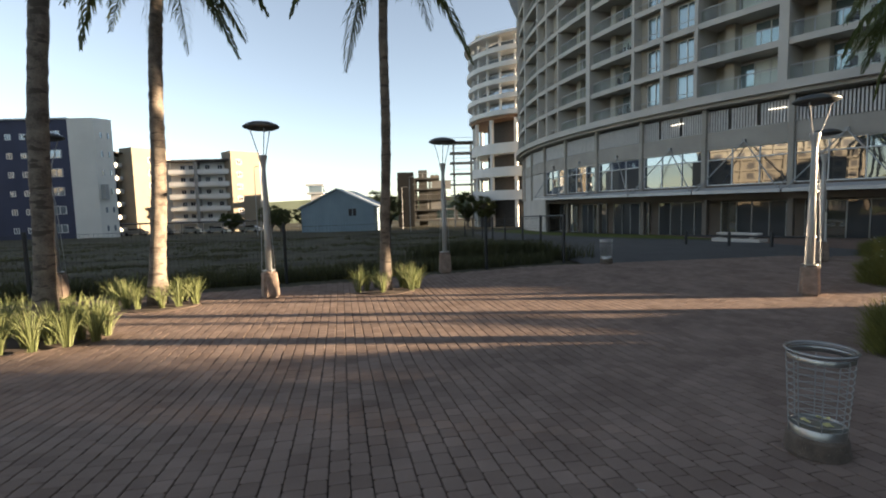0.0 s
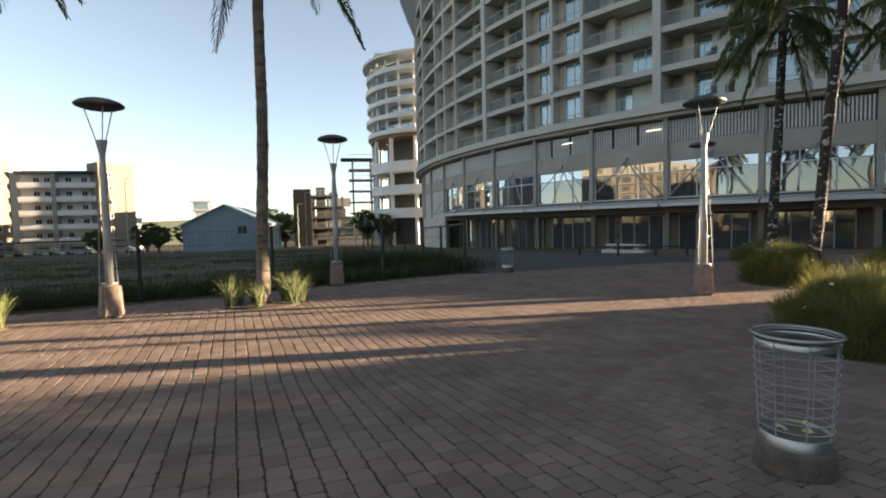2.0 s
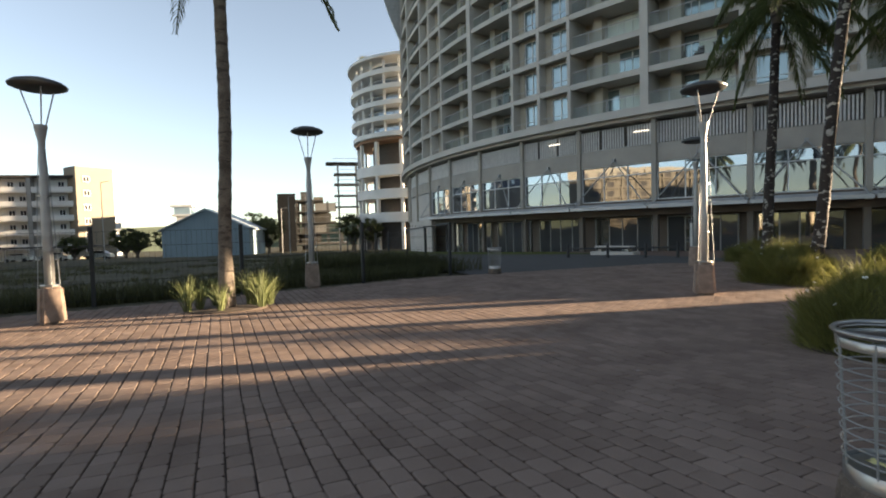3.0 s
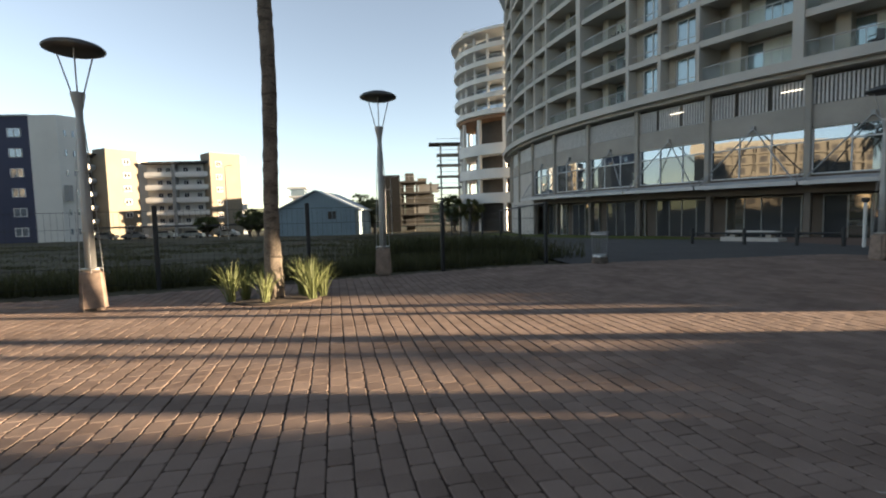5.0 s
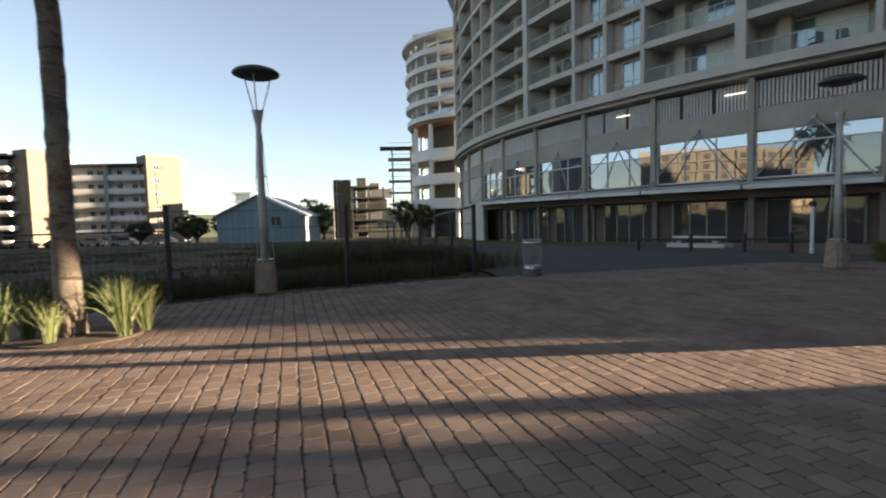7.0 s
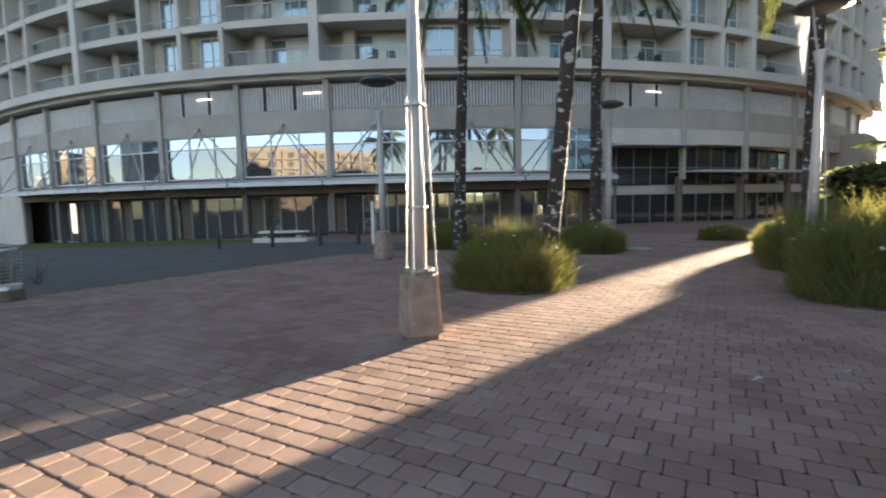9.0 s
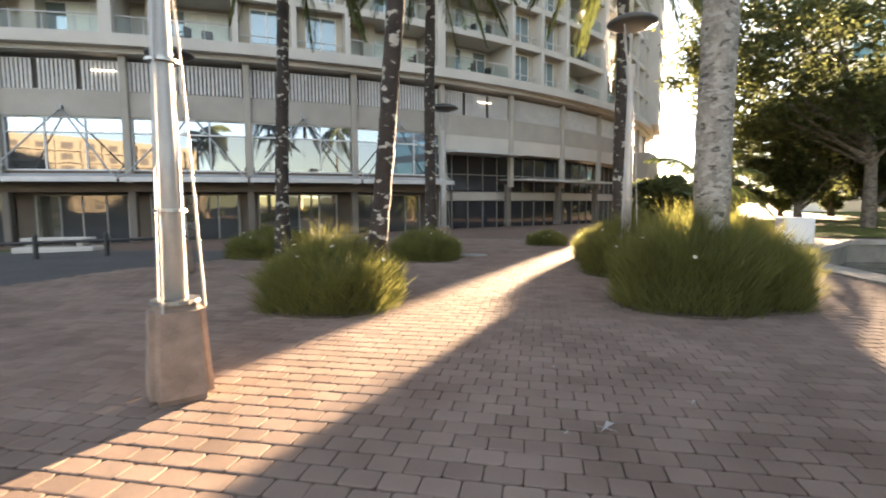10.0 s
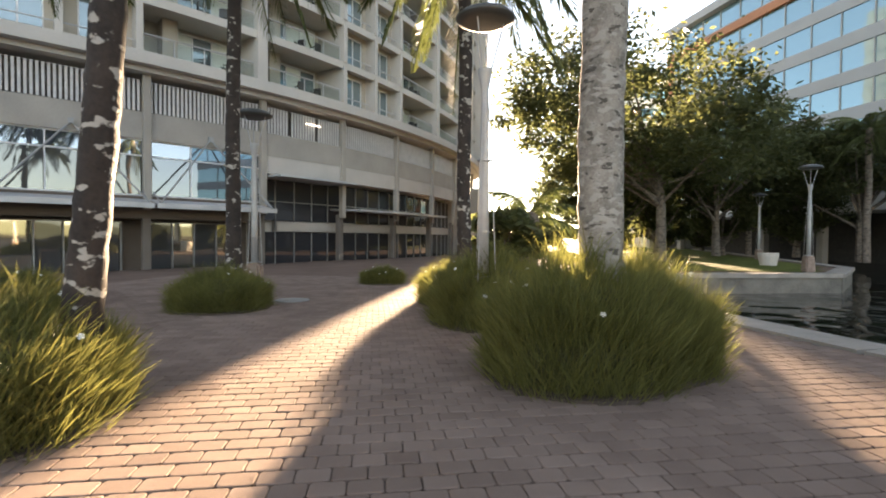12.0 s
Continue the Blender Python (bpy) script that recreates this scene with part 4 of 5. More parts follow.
for k in (-0.5, 0.75, 4.5):
    on_arc("strip_light", tube, k, 0, None, "lit white tube lamp behind the louvres")
PLASTIC = mat("dark rattan", (0.06, 0.05, 0.045), 0.7, var=0.3, bump=0.1)


def balcony_chair():
    e = thing("balcony_chair", (0, 0, 0), "dark rattan chair on a hotel balcony", "chair", "balcony chairs")
    part("seat", box(B(), -0.24, -0.24, 0.4, 0.24, 0.24, 0.46, 0.02), PLASTIC, e)
    part("backrest", box(B(), -0.24, 0.2, 0.46, 0.24, 0.26, 0.9, 0.02), PLASTIC, e)
    for sx in (-0.21, 0.21):
        for sy in (-0.21, 0.21):
            part("leg", rod(B(), (sx, sy, 0), (sx, sy, 0.4), 0.02, None, 6), PLASTIC, e)
        part("armrest", box(B(), sx - 0.03, -0.2, 0.62, sx + 0.03, 0.22, 0.66), PLASTIC, e)
    return e


chair0 = balcony_chair()
rng = random.Random(9)
spots = []
for f in range(0, 4):
    for k in (-2, 0, 1, 3, 4, 6):
        if rng.random() < 0.75:
            for d in (0.55, 0.75):
                spots.append((f, k - 0.07 + d, rng.uniform(0, 360)))
for i, (f, k, t) in enumerate(spots):
    a = A0 + DA * k
    m = pose(CX + (R - 0.45) * math.cos(a), CY + (R - 0.45) * math.sin(a), Z0 + STOREY * f, 0, 0, t)
    if i == 0:
        chair0.matrix_basis = m
    else:
        copy_thing(chair0, m)
# curved roof fin on the hotel's far shoulder
fin_bm = B()
prof = []
for i in range(13):
    u = i / 12
    prof.append((R + 0.6 + 2.6 * math.sin(math.pi * 0.5 * u), 26.0 + 9.5 * u))
for (r0, z0), (r1, z1) in zip(prof, prof[1:]):
    vs = [fin_bm.verts.new(polar(r, a, z)) for r, z, a in ((r0, z0, -0.004), (r1, z1, -0.004), (R, z1, -0.004), (R, z0, -0.004), (r0, z0, 0.004), (r1, z1, 0.004), (R, z1, 0.004), (R, z0, 0.004))]
    for f in ((0, 1, 2, 3), (4, 5, 6, 7), (0, 1, 5, 4), (2, 3, 7, 6)):
        fin_bm.faces.new([vs[q] for q in f])
child("roof_fin", mesh_of(fin_bm, "roof_fin", STEEL), hotel, at_k(-6.3), "dark curved fin at the roof's shoulder")

# ---- far buildings ----
NAVY = mat("navy render", (0.045, 0.05, 0.085), 0.85, var=0.15, scale=0.3, bump=0.05)
GREYR = mat("grey render", (0.36, 0.37, 0.37), 0.85, var=0.1, scale=0.3, bump=0.05)
PALEGREY = mat("pale grey render", (0.6, 0.58, 0.53), 0.85, var=0.08, scale=0.3, bump=0.05)
CREAM = mat("cream render", (0.165, 0.142, 0.105), 0.85, var=0.08, scale=0.4, bump=0.05)
DIMGREY = mat("dim grey render", (0.26, 0.26, 0.25), 0.85, var=0.15, scale=0.4, bump=0.05)
WHITE = mat("white render", (0.66, 0.65, 0.62), 0.8, var=0.1, scale=0.4, bump=0.05)
BLUEGREY = mat("blue-grey sheet cladding", (0.22, 0.29, 0.33), 0.6, 0.1, var=0.12, scale=0.6, bump=0.05)
ROOFSHEET = mat("pale roof sheet", (0.34, 0.38, 0.4), 0.5, 0.3, var=0.15, scale=0.6, bump=0.05)
BROWN = mat("brown ceiling", (0.2, 0.11, 0.06), 0.8, var=0.2, bump=0)
ORANGE = mat("terracotta frame", (0.42, 0.18, 0.09), 0.7, var=0.12, bump=0)
CARPORTROOF = mat("dull dark sheet", (0.05, 0.045, 0.04), 0.85, var=0.25, scale=0.5, bump=0)
FARGLASS = glassy("far window glass", (0.3, 0.34, 0.38), 0.5, 0.05, 0.005)
BLUEGLASS = glassy("blue office glass", (0.22, 0.36, 0.42), 0.55, 0.04, 0.004)


def window_on(parent, x, z, w, h, y, frame_mat=WHITE, glass=FARGLASS):
    """A framed window with two panes on a wall facing -y."""
    bm = B()
    t = 0.09
    for a, b, c, d in ((x - w / 2, z, x + w / 2, z + t), (x - w / 2, z + h - t, x + w / 2, z + h), (x - w / 2, z, x - w / 2 + t, z + h), (x + w / 2 - t, z, x + w / 2, z + h), (x - t / 2, z, x + t / 2, z + h)):
        box(bm, a, y - 0.12, b, c, y + 0.02, d)
    f = part("window", bm, frame_mat, parent)
    for a, b in ((x - w / 2 + t, x - t / 2), (x + t / 2, x + w / 2 - t)):
        part("pane", box(B(), a, y - 0.06, z + t, b, y - 0.03, z + h - t), glass, f)


def prism(bm, outline, z0, z1):
    lo = [bm.verts.new((x, y, z0)) for x, y in outline]
    hi = [bm.verts.new((x, y, z1)) for x, y in outline]
    bm.faces.new(lo[::-1])
    bm.faces.new(hi)
    n = len(lo)
    for i in range(n):
        bm.faces.new((lo[i], lo[(i + 1) % n], hi[(i + 1) % n], hi[i]))
    return bm


e = thing("apartment_block", (0, 0, 0), "dark navy and grey rendered apartment block with white windows", "apartment block")
part("navy_wall", box(B(), -95, 82, -6, -56.5, 86, 17.5), NAVY, e)
part("grey_wall", prism(B(), [(-56.5, 81.6), (-52.4, 81.7), (-51.0, 84.0), (-53.0, 87.0), (-56.5, 87.0)], -6, 17.6), PALEGREY, e, "pale grey rendered end wall")
part("parapet", box(B(), -95, 81.7, 17.5, -56.6, 86, 17.75), GREYR, e)
for f in range(6):
    z = 14.4 - 3.02 * f
    for x, w in ((-59.0, 2.0), (-66.3, 0.9), (-64.0, 0.9), (-73.5, 2.0), (-80, 1.0), (-83, 2.0)):
        window_on(e, x, z, w, 1.35 if w > 1.5 else 0.95, 82)
    for q in (0.35, 0.75):
        x0, y0 = -52.4 + 1.4 * q, 81.7 + 2.3 * q
        part("side_window", box(B(), x0 - 0.1, y0 - 0.1, z + 0.1, x0 + 0.1, y0 + 0.22, z + 1.0), FARGLASS, e)
part("number_panel", box(B(), -51.9, 81.5, 4.6, -51.2, 82.4, 7.0), DIMGREY, e)

e = thing("cream_apartment_building", (-66.8, 115.4, 0), "cream apartment tower with small windows lit by low sun", "apartment building", turn=60.8)
part("tower_wall", box(B(), 0, 0, -6, 7.0, 5.0, 17.3), CREAM, e)
part("tower_side", box(B(), 7.0, 0.3, -6, 9.4, 5.0, 17.0), PALEGREY, e)
for f in range(6):
    window_on(e, 4.3, 14.0 - 3.0 * f, 1.5, 1.2, 0, WHITE, DARKGLASS)
e = thing("balcony_block", (0, 0, 0), "apartment block with stacked white rounded balconies", "apartment building")
part("rear_wall", box(B(), -77, 118.6, -6, -69.8, 126, 15.6), CREAM, e)
part("roof_edge", box(B(), -77, 114.6, 16.0, -69.9, 126, 16.3), DARK, e)
for f in range(6):
    z = 14.0 - 3.0 * f
    part("balcony", box(B(), -76.5, 115.0, z - 1.2, -70.4, 118.6, z - 0.1, 0.3), WHITE, e)
    part("balcony_door", box(B(), -74.5, 118.45, z - 0.1, -72.5, 118.6, z + 1.7), DARKGLASS, e)

e = thing("grey_apartment_building", (0, 0, 0), "grey apartment building with long access balconies and a cream tower", "apartment building")
part("recessed_wall", box(B(), -62, 122.4, -6, -46.0, 134, 14.2), PALEGREY, e)
part("roof", box(B(), -62.2, 120.6, 14.2, -46.0, 134, 14.7), DARK, e)
part("stair_shaft", box(B(), -55.6, 120.8, -5, -54.8, 122.4, 14.2), DIMGREY, e)
for f in range(6):
    z = 11.4 - 2.95 * f
    part("balcony_slab", box(B(), -61.8, 121, z - 0.3, -46.1, 122.4, z), PALEGREY, e)
    part("parapet", box(B(), -61.8, 120.9, z, -46.1, 121.1, z + 0.95), WHITE, e)
    for x in (-59, -57, -53, -50):
        window_on(e, x, z + 0.95, 1.2, 1.15, 122.4, WHITE, DARKGLASS)
e = thing("cream_stair_tower", (-46.3, 119.9, 0), "plain cream tower with a column of small windows", "apartment building", turn=46)
part("wall", box(B(), 0, 0, -6, 7.2, 5, 16.5), CREAM, e)
part("side_wall", box(B(), 7.2, 0.4, -6, 8.6, 5, 16.0), GREYR, e)
for f in range(6):
    window_on(e, 1.9, 13.3 - 2.95 * f, 1.3, 1.2, 0, WHITE, DARKGLASS)

# sunlit building west of the plaza, met only as a reflection in the podium glass
e = thing("cream_terrace_building", (0, 0, 0), "cream rendered building with balconies facing the low sun", "apartment building")
part("wall", box(B(), -142, -58, -3, -130, 48, 22), CREAM, e)
for f in range(6):
    z = 1.0 + 3.4 * f
    part("balcony_slab", box(B(), -130, -57, z - 0.4, -128.3, 47, z), CREAM, e)
    for i in range(19):
        y = -55 + 5.3 * i
        part("window", box(B(), -130.06, y - 0.4, z + 0.4, -129.95, y + 1.8, z + 2.3), CARPORTROOF, e)
        part("pier", box(B(), -130, y + 2.6, z, -128.5, y + 3.1, z + 3.0), CREAM, e)

# carports and cars before the flats
e = thing("carport", (0, 0, 0), "long dark flat carport roof on thin posts", "carport")
part("roof", box(B(), -68, 91.5, 0.1, -32, 98.5, 0.3), CARPORTROOF, e)
for i in range(10):
    part("post", box(B(), -67.5 + 3.8 * i, 91.7, -3.5, -67.35 + 3.8 * i, 91.85, 0.1), STEEL, e)


def parked_car(paint, label):
    e = thing("parked_car", (0, 0, 0), label, "car", "parked cars")
    bm = B()
    side = [(-2.05, 0.35), (-2.0, 0.85), (-1.5, 0.98), (-0.9, 1.4), (0.7, 1.42), (1.25, 0.98), (1.95, 0.85), (2.05, 0.4)]
    rows = [[bm.verts.new((x, s * (0.8 if z < 1.2 else 0.62), z)) for x, z in side] for s in (-1, 1)]
    bm.faces.new(rows[0])
    bm.faces.new(rows[1][::-1])
    for i in range(len(side)):
        j = (i + 1) % len(side)
        bm.faces.new((rows[0][i], rows[0][j], rows[1][j], rows[1][i]))
    part("body", bm, paint, e)
    bm = B()
    for s in (-1, 1):
        box(bm, -1.0, s * 0.71 - 0.03, 1.0, 0.75, s * 0.71 + 0.03, 1.34)
    part("side_glass", bm, DARKGLASS, e)
    for x in (-1.25, 1.3):
        for s in (-0.78, 0.78):
            w = part("wheel", rod(B(), (x, s - 0.1, 0.32), (x, s + 0.1, 0.32), 0.32, None, 16), BLACK, e)
    return e


CARWHITE = mat("white car paint", (0.7, 0.7, 0.7), 0.3, 0.0, var=0.04, bump=0)
CARGREY = mat("silver car paint", (0.3, 0.31, 0.33), 0.3, 0.5, var=0.04, bump=0)
c1 = parked_car(CARWHITE, "white parked car beside a carport")
c2 = parked_car(CARGREY, "silver parked car beside a carport")
for i, x in enumerate((-50, -45.5, -60, -34)):
    copy_thing(c1 if i % 2 else c2, pose(x, 95.5 + (i % 2) * 1.5, field_z(x, 95), 0, 0, 8 + 170 * (i % 2)))
c1.matrix_basis, c2.matrix_basis = pose(-55, 95, field_z(-55, 95), 0, 0, 4), pose(-40, 96, field_z(-40, 96), 0, 0, 185)

# blue-grey shed with a gable
e = thing("gabled_shed", (0, 0, 0), "blue-grey clad gabled shed with one small window", "shed")
bm = B()
g0 = [(-19.4, -3), (-7.7, -3), (-7.7, 2.3), (-13.6, 5.1), (-19.4, 2.3)]
fr = [bm.verts.new((x, 79.7, z)) for x, z in g0]
bk = [bm.verts.new((x, 100, z)) for x, z in g0]
bm.faces.new(fr)
bm.faces.new(bk[::-1])
for i in range(5):
    bm.faces.new((fr[i], fr[(i + 1) % 5], bk[(i + 1) % 5], bk[i]))
part("wall", bm, BLUEGREY, e)
for i in range(26):
    x = -19.2 + 0.45 * i
    z1 = 2.2 + 2.8 * (1 - abs(x + 13.6) / 5.9)
    part("cladding_rib", box(B(), x - 0.05, 79.6, -3, x + 0.05, 79.7, max(2.0, z1 - 0.1)), BLUEGREY, e)
for s, x in ((-1, -19.8), (1, -7.3)):
    bm = B()
    a = [(x, 2.1), (-13.6, 5.12), (-13.6, 5.32), (x, 2.3)]
    f0, f1 = [bm.verts.new((q, 79.2, z)) for q, z in a], [bm.verts.new((q, 100.5, z)) for q, z in a]
    bm.faces.new(f0)
    bm.faces.new(f1[::-1])
    for i in range(4):
        bm.faces.new((f0[i], f0[(i + 1) % 4], f1[(i + 1) % 4], f1[i]))
    part("roof_slope", bm, ROOFSHEET, e)
window_on(e, -11.2, 0.8, 1.4, 1.3, 79.6, BLUEGREY, DARKGLASS)

e = thing("lookout_tower", (-25.2, 116, 0), "small white lookout tower with two flat slabs", "tower")
part("shaft", box(B(), -1.2, -1.2, -4, 1.2, 1.2, 5.5), WHITE, e)
part("cabin", box(B(), -1.5, -1.5, 5.9, 1.5, 1.5, 7.4), FARGLASS, e)
part("lower_slab", box(B(), -1.9, -1.9, 5.5, 1.9, 1.9, 5.9), WHITE, e)
part("roof_slab", box(B(), -2.1, -2.1, 7.4, 2.1, 2.1, 7.8), WHITE, e)

# unfinished frame building
e = thing("unfinished_building", (0, 0, 0), "unfinished bare concrete frame building with open floors", "building")
OLDCON = mat("stained raw concrete", (0.085, 0.08, 0.07), 0.9, var=0.4, scale=0.5, fine=6, bump=0.1)
part("dark_screen", box(B(), -6.3, 113.6, -4, -2.6, 114.0, 9.9), mat("dark netting", (0.028, 0.028, 0.027), 0.95, var=0.3, spec=0.02), e, "dark netting screen")
part("stair_core", box(B(), -1.6, 118, -4, 0.4, 122, 10.6), OLDCON, e)
for f in range(5):
    z = -1.0 + 2.4 * f
    right = 8.5 - 1.3 * f
    part("floor_slab", box(B(), -6.5, 114, z - 0.35, right, 126, z), OLDCON, e)
    part("edge_rail", box(B(), -2.4, 114.0, z + 0.95, right, 114.06, z + 1.02), STEEL, e)
    for x in (-6.2, -2.4, 1.0, 4.2, 7.2):
        if x < right and f < 4:
            for y in (114.3, 119.5, 125):
                part("column", box(B(), x - 0.2, y, z, x + 0.2, y + 0.4, z + 2.05), OLDCON, e)
    if f < 4:
        part("block_wall", box(B(), -2.2 + 1.2 * f, 121, z, 2.6 + 1.2 * f, 121.2, z + 2.05), DIMGREY if f % 2 else OLDCON, e)
part("parapet", box(B(), 1.2, 121, 8.6, 3.3, 121.3, 9.6), CREAM, e)
for i in range(7):
    part("starter_bar", rod(B(), (-6.2 + 1.4 * i, 114.5, 8.6), (-6.1 + 1.4 * i, 114.5, 9.8), 0.04, None, 5), STEEL, e)
e = thing("scaffold_tower", (0, 0, 0), "open steel frame with thin projecting decks", "scaffold")
for x in (6.2, 9.8):
    for y in (101, 104):
        part("post", box(B(), x - 0.12, y - 0.12, -4, x + 0.12, y + 0.12, 14.7), STEEL, e)
for i, z in enumerate((14.7, 12.6, 10.6, 8.4, 6.2, 4.0)):
    part("deck", box(B(), 3.9 if i == 0 else 5.4, 100.4, z, 11, 104.6, z + 0.22), STEEL if i else DARK, e)
    part("deck_rail", box(B(), 5.4, 100.4, z + 0.9, 11, 100.46, z + 0.96), STEEL, e)

# white curved block beyond the hotel
e = thing("curved_white_building", (0, 0, 0), "white curved balcony building above an open podium", "building")
e.matrix_basis = pose(21.0, 95.9, 0.14) @ Matrix.Diagonal((0.9, 0.9, 0.9, 1))


def ring(name, r0, r1, z0, z1, material, label=""):
    part(name, arcbox(B(), r0, r1, math.pi * 0.75, math.pi * 1.8, z0, z1, 40), material, e, label)


ring("core_wall", 9.5, 10.3, 19, 33, DIMGREY)
# core coloured near-black so the open podium storeys read as shaded
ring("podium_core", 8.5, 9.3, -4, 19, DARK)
for f in range(5):
    z = 19.6 + 2.95 * f
    ring("balcony_slab", 10, 13.3 + 0.25 * (f % 2), z - 0.35, z + 0.55, WHITE)
    ring("rail", 13.0, 13.05, z + 1.2, z + 1.26, GALV)
    ring("window_band", 10.3, 10.4, z + 0.5, z + 2.2, FARGLASS)
    for i in range(12):
        a = math.pi * (0.8 + 0.08 * i)
        part("pier", box(B(), -0.18, -0.18, z + 0.5, 0.18, 0.18, z + 2.6), WHITE, e).matrix_basis = pose(12.4 * math.cos(a), 12.4 * math.sin(a), 0, 0, 0, math.degrees(a))
ring("roof", 9, 14.0, 33.9, 34.4, WHITE)
ring("ceiling", 9.5, 12.8, 18.6, 19.2, BROWN, "brown timber ceiling of the open storey")
for z0, z1 in ((12.0, 14.0), (7.6, 9.4), (3.0, 4.9)):
    ring("parapet", 12.2, 12.8, z0, z1, WHITE)
    ring("floor_slab", 9.5, 12.3, z0, z0 + 0.4, WHITE)
for i in range(7):
    a = math.pi * (0.8 + 0.14 * i)
    part("column", box(B(), -0.3, -0.3, -4, 0.3, 0.3, 19), WHITE, e).matrix_basis = pose(12.3 * math.cos(a), 12.3 * math.sin(a), 0, 0, 0, math.degrees(a))
# near-black ring standing in for shade at the podium's foot
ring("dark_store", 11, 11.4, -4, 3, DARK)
scat = random.Random(3)
rows = [[], [], [], []]
for _ in range(160):
    x, y = scat.uniform(-12, -9), scat.uniform(-7, -3)
    for row, v in zip(rows, (Vector((x, y, 34.4)), Vector((x + scat.uniform(-0.6, 0.6), y + scat.uniform(-0.6, 0.6), 34.4 + scat.uniform(0.5, 1.6))), Vector((x, y, 35.0)), 0.09)):
        row.append(v)
child("roof_shrub", blade_mesh("roof_shrub", *rows, WEED), e)

# thin masts far off
for x, y, h in ((-1.5, 70, 7.6), (-3.6, 86, 7.2), (-23, 70, 9.5)):
    m = thing("street_mast", (x, y, field_z(x, y)), "thin grey street light mast far off", "street lamp", "far masts")
    part("pole", rod(B(), (0, 0, -0.3), (0, 0, h), 0.07, 0.04), STEEL, m)
    part("arm", rod(B(), (0, 0, h), (0.9, 0, h + 0.15), 0.035), STEEL, m)

# ---- office across the canal ----
e = thing("office_building", (81.2, -20.4, 0), "glazed office building with grey bands and a terracotta frame", "office building", turn=15)
L = 75
part("core", box(B(), -L, -22, -2, -0.6, -0.6, 31), DIMGREY, e)
mull = mesh_of(box(B(), -0.06, -0.02, 0, 0.06, 0.12, 2.25), "mullion", STEEL)
panew = mesh_of(box(B(), 0.06, -0.03, 0, 2.94, 0.02, 2.25), "pane", BLUEGLASS)
for f in range(7):
    z = 6.6 + 3.45 * f
    part("spandrel", box(B(), -L, -0.6, z - 1.2, 0, 0.15, z), GREYR, e)
    for i in range(25):
        child("pane", panew, e, pose(-3.0 - 3.0 * i, 0, z))
        child("mullion", mull, e, pose(-3.0 * i, 0, z))
    part("return_glass", box(B(), -0.1, -20, z, 0.0, -0.5, z + 2.25), BLUEGLASS, e)
    part("return_band", box(B(), -0.1, -20, z - 1.2, 0.15, -0.6, z), GREYR, e)
part("roof_edge", box(B(), -L, -22, 29.6, 0.8, 0.9, 30.6), GREYR, e)
part("frame_top", box(B(), -L, -0.3, 26.1, 0.5, 0.45, 27.0), ORANGE, e)
part("frame_side", box(B(), -0.4, -0.3, 5.4, 0.5, 0.45, 27.0), ORANGE, e)
part("terrace_slab", box(B(), -L, 0, 3.6, 2, 6, 4.9), WHITE, e)
for i in range(13):
    part("column", box(B(), -3 - 6 * i, 4.6, -2, -2.4 - 6 * i, 5.2, 3.6), CONCRETE, e)
# solid near-black box in place of the shade below the terrace
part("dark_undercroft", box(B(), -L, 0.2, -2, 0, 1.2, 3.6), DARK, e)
w = thing("white_annex", (88, -14, 0), "small pale office annex behind the glazed building", "building", turn=15)
part("wall", box(B(), -2, -14, -2, 8, 0, 27), WHITE, w)
for f in range(6):
    part("window", box(B(), -2.1, -12, 5 + 3.6 * f, -1.95, -2, 7 + 3.6 * f), BLUEGLASS, w)

# ---- trees ----


def tree(x, y, height, radius, seed, label, clumps=70, leaves=90, low=0.35, flat=0.75, skew=(0, 0), vmin=-0.7):
    rng = random.Random(seed)
    e = thing("tree", (x, y, ground_z(x, y)), label, "tree")
    z0 = height * low
    part("trunk", rod(rod(B(), (0, 0, -0.2), (0.1, 0, z0), 0.32, 0.22, 10), (0.1, 0, z0), (skew[0] * 0.4, skew[1] * 0.4, height * 0.7), 0.22, 0.08, 8), BARK, e)
    verts, faces = [], []
    for c in range(clumps):
        a, q = rng.uniform(0, 6.28), rng.uniform(0.15, 1) ** 0.6
        v = rng.uniform(vmin, 1)
        rr = radius * q * math.sqrt(max(0.05, 1 - v * v * 0.85))
        p = Vector((rr * math.cos(a) + skew[0] * (0.5 + v / 2), rr * math.sin(a) + skew[1] * (0.5 + v / 2), height * (0.62 + 0.36 * v * flat)))
        if c < 16:
            part("limb", rod(B(), (0.1, 0, z0 * rng.uniform(0.8, 1.2)), p, 0.11, 0.02, 6), BARK, e)
        cr = rng.uniform(0.5, 1.15) * radius * 0.2
        for i in range(leaves):
            d = Vector((rng.gauss(0, 1), rng.gauss(0, 1), rng.gauss(0, 0.6)))
            c0 = p + d * cr * 0.55
            u = Vector((rng.uniform(-1, 1), rng.uniform(-1, 1), rng.uniform(-0.6, 0.6))).normalized() * rng.uniform(0.1, 0.24)
            w = u.cross(Vector((rng.uniform(-1, 1), rng.uniform(-1, 1), 1))).normalized() * 0.085
            j = len(verts)
            verts += [c0 - u, c0 + w, c0 + u, c0 - w]
            faces.append((j, j + 1, j + 2, j + 3))
    child("crown", pydata("crown", verts, faces, LEAF), e, None, "uneven crown of small green leaves")
    return e


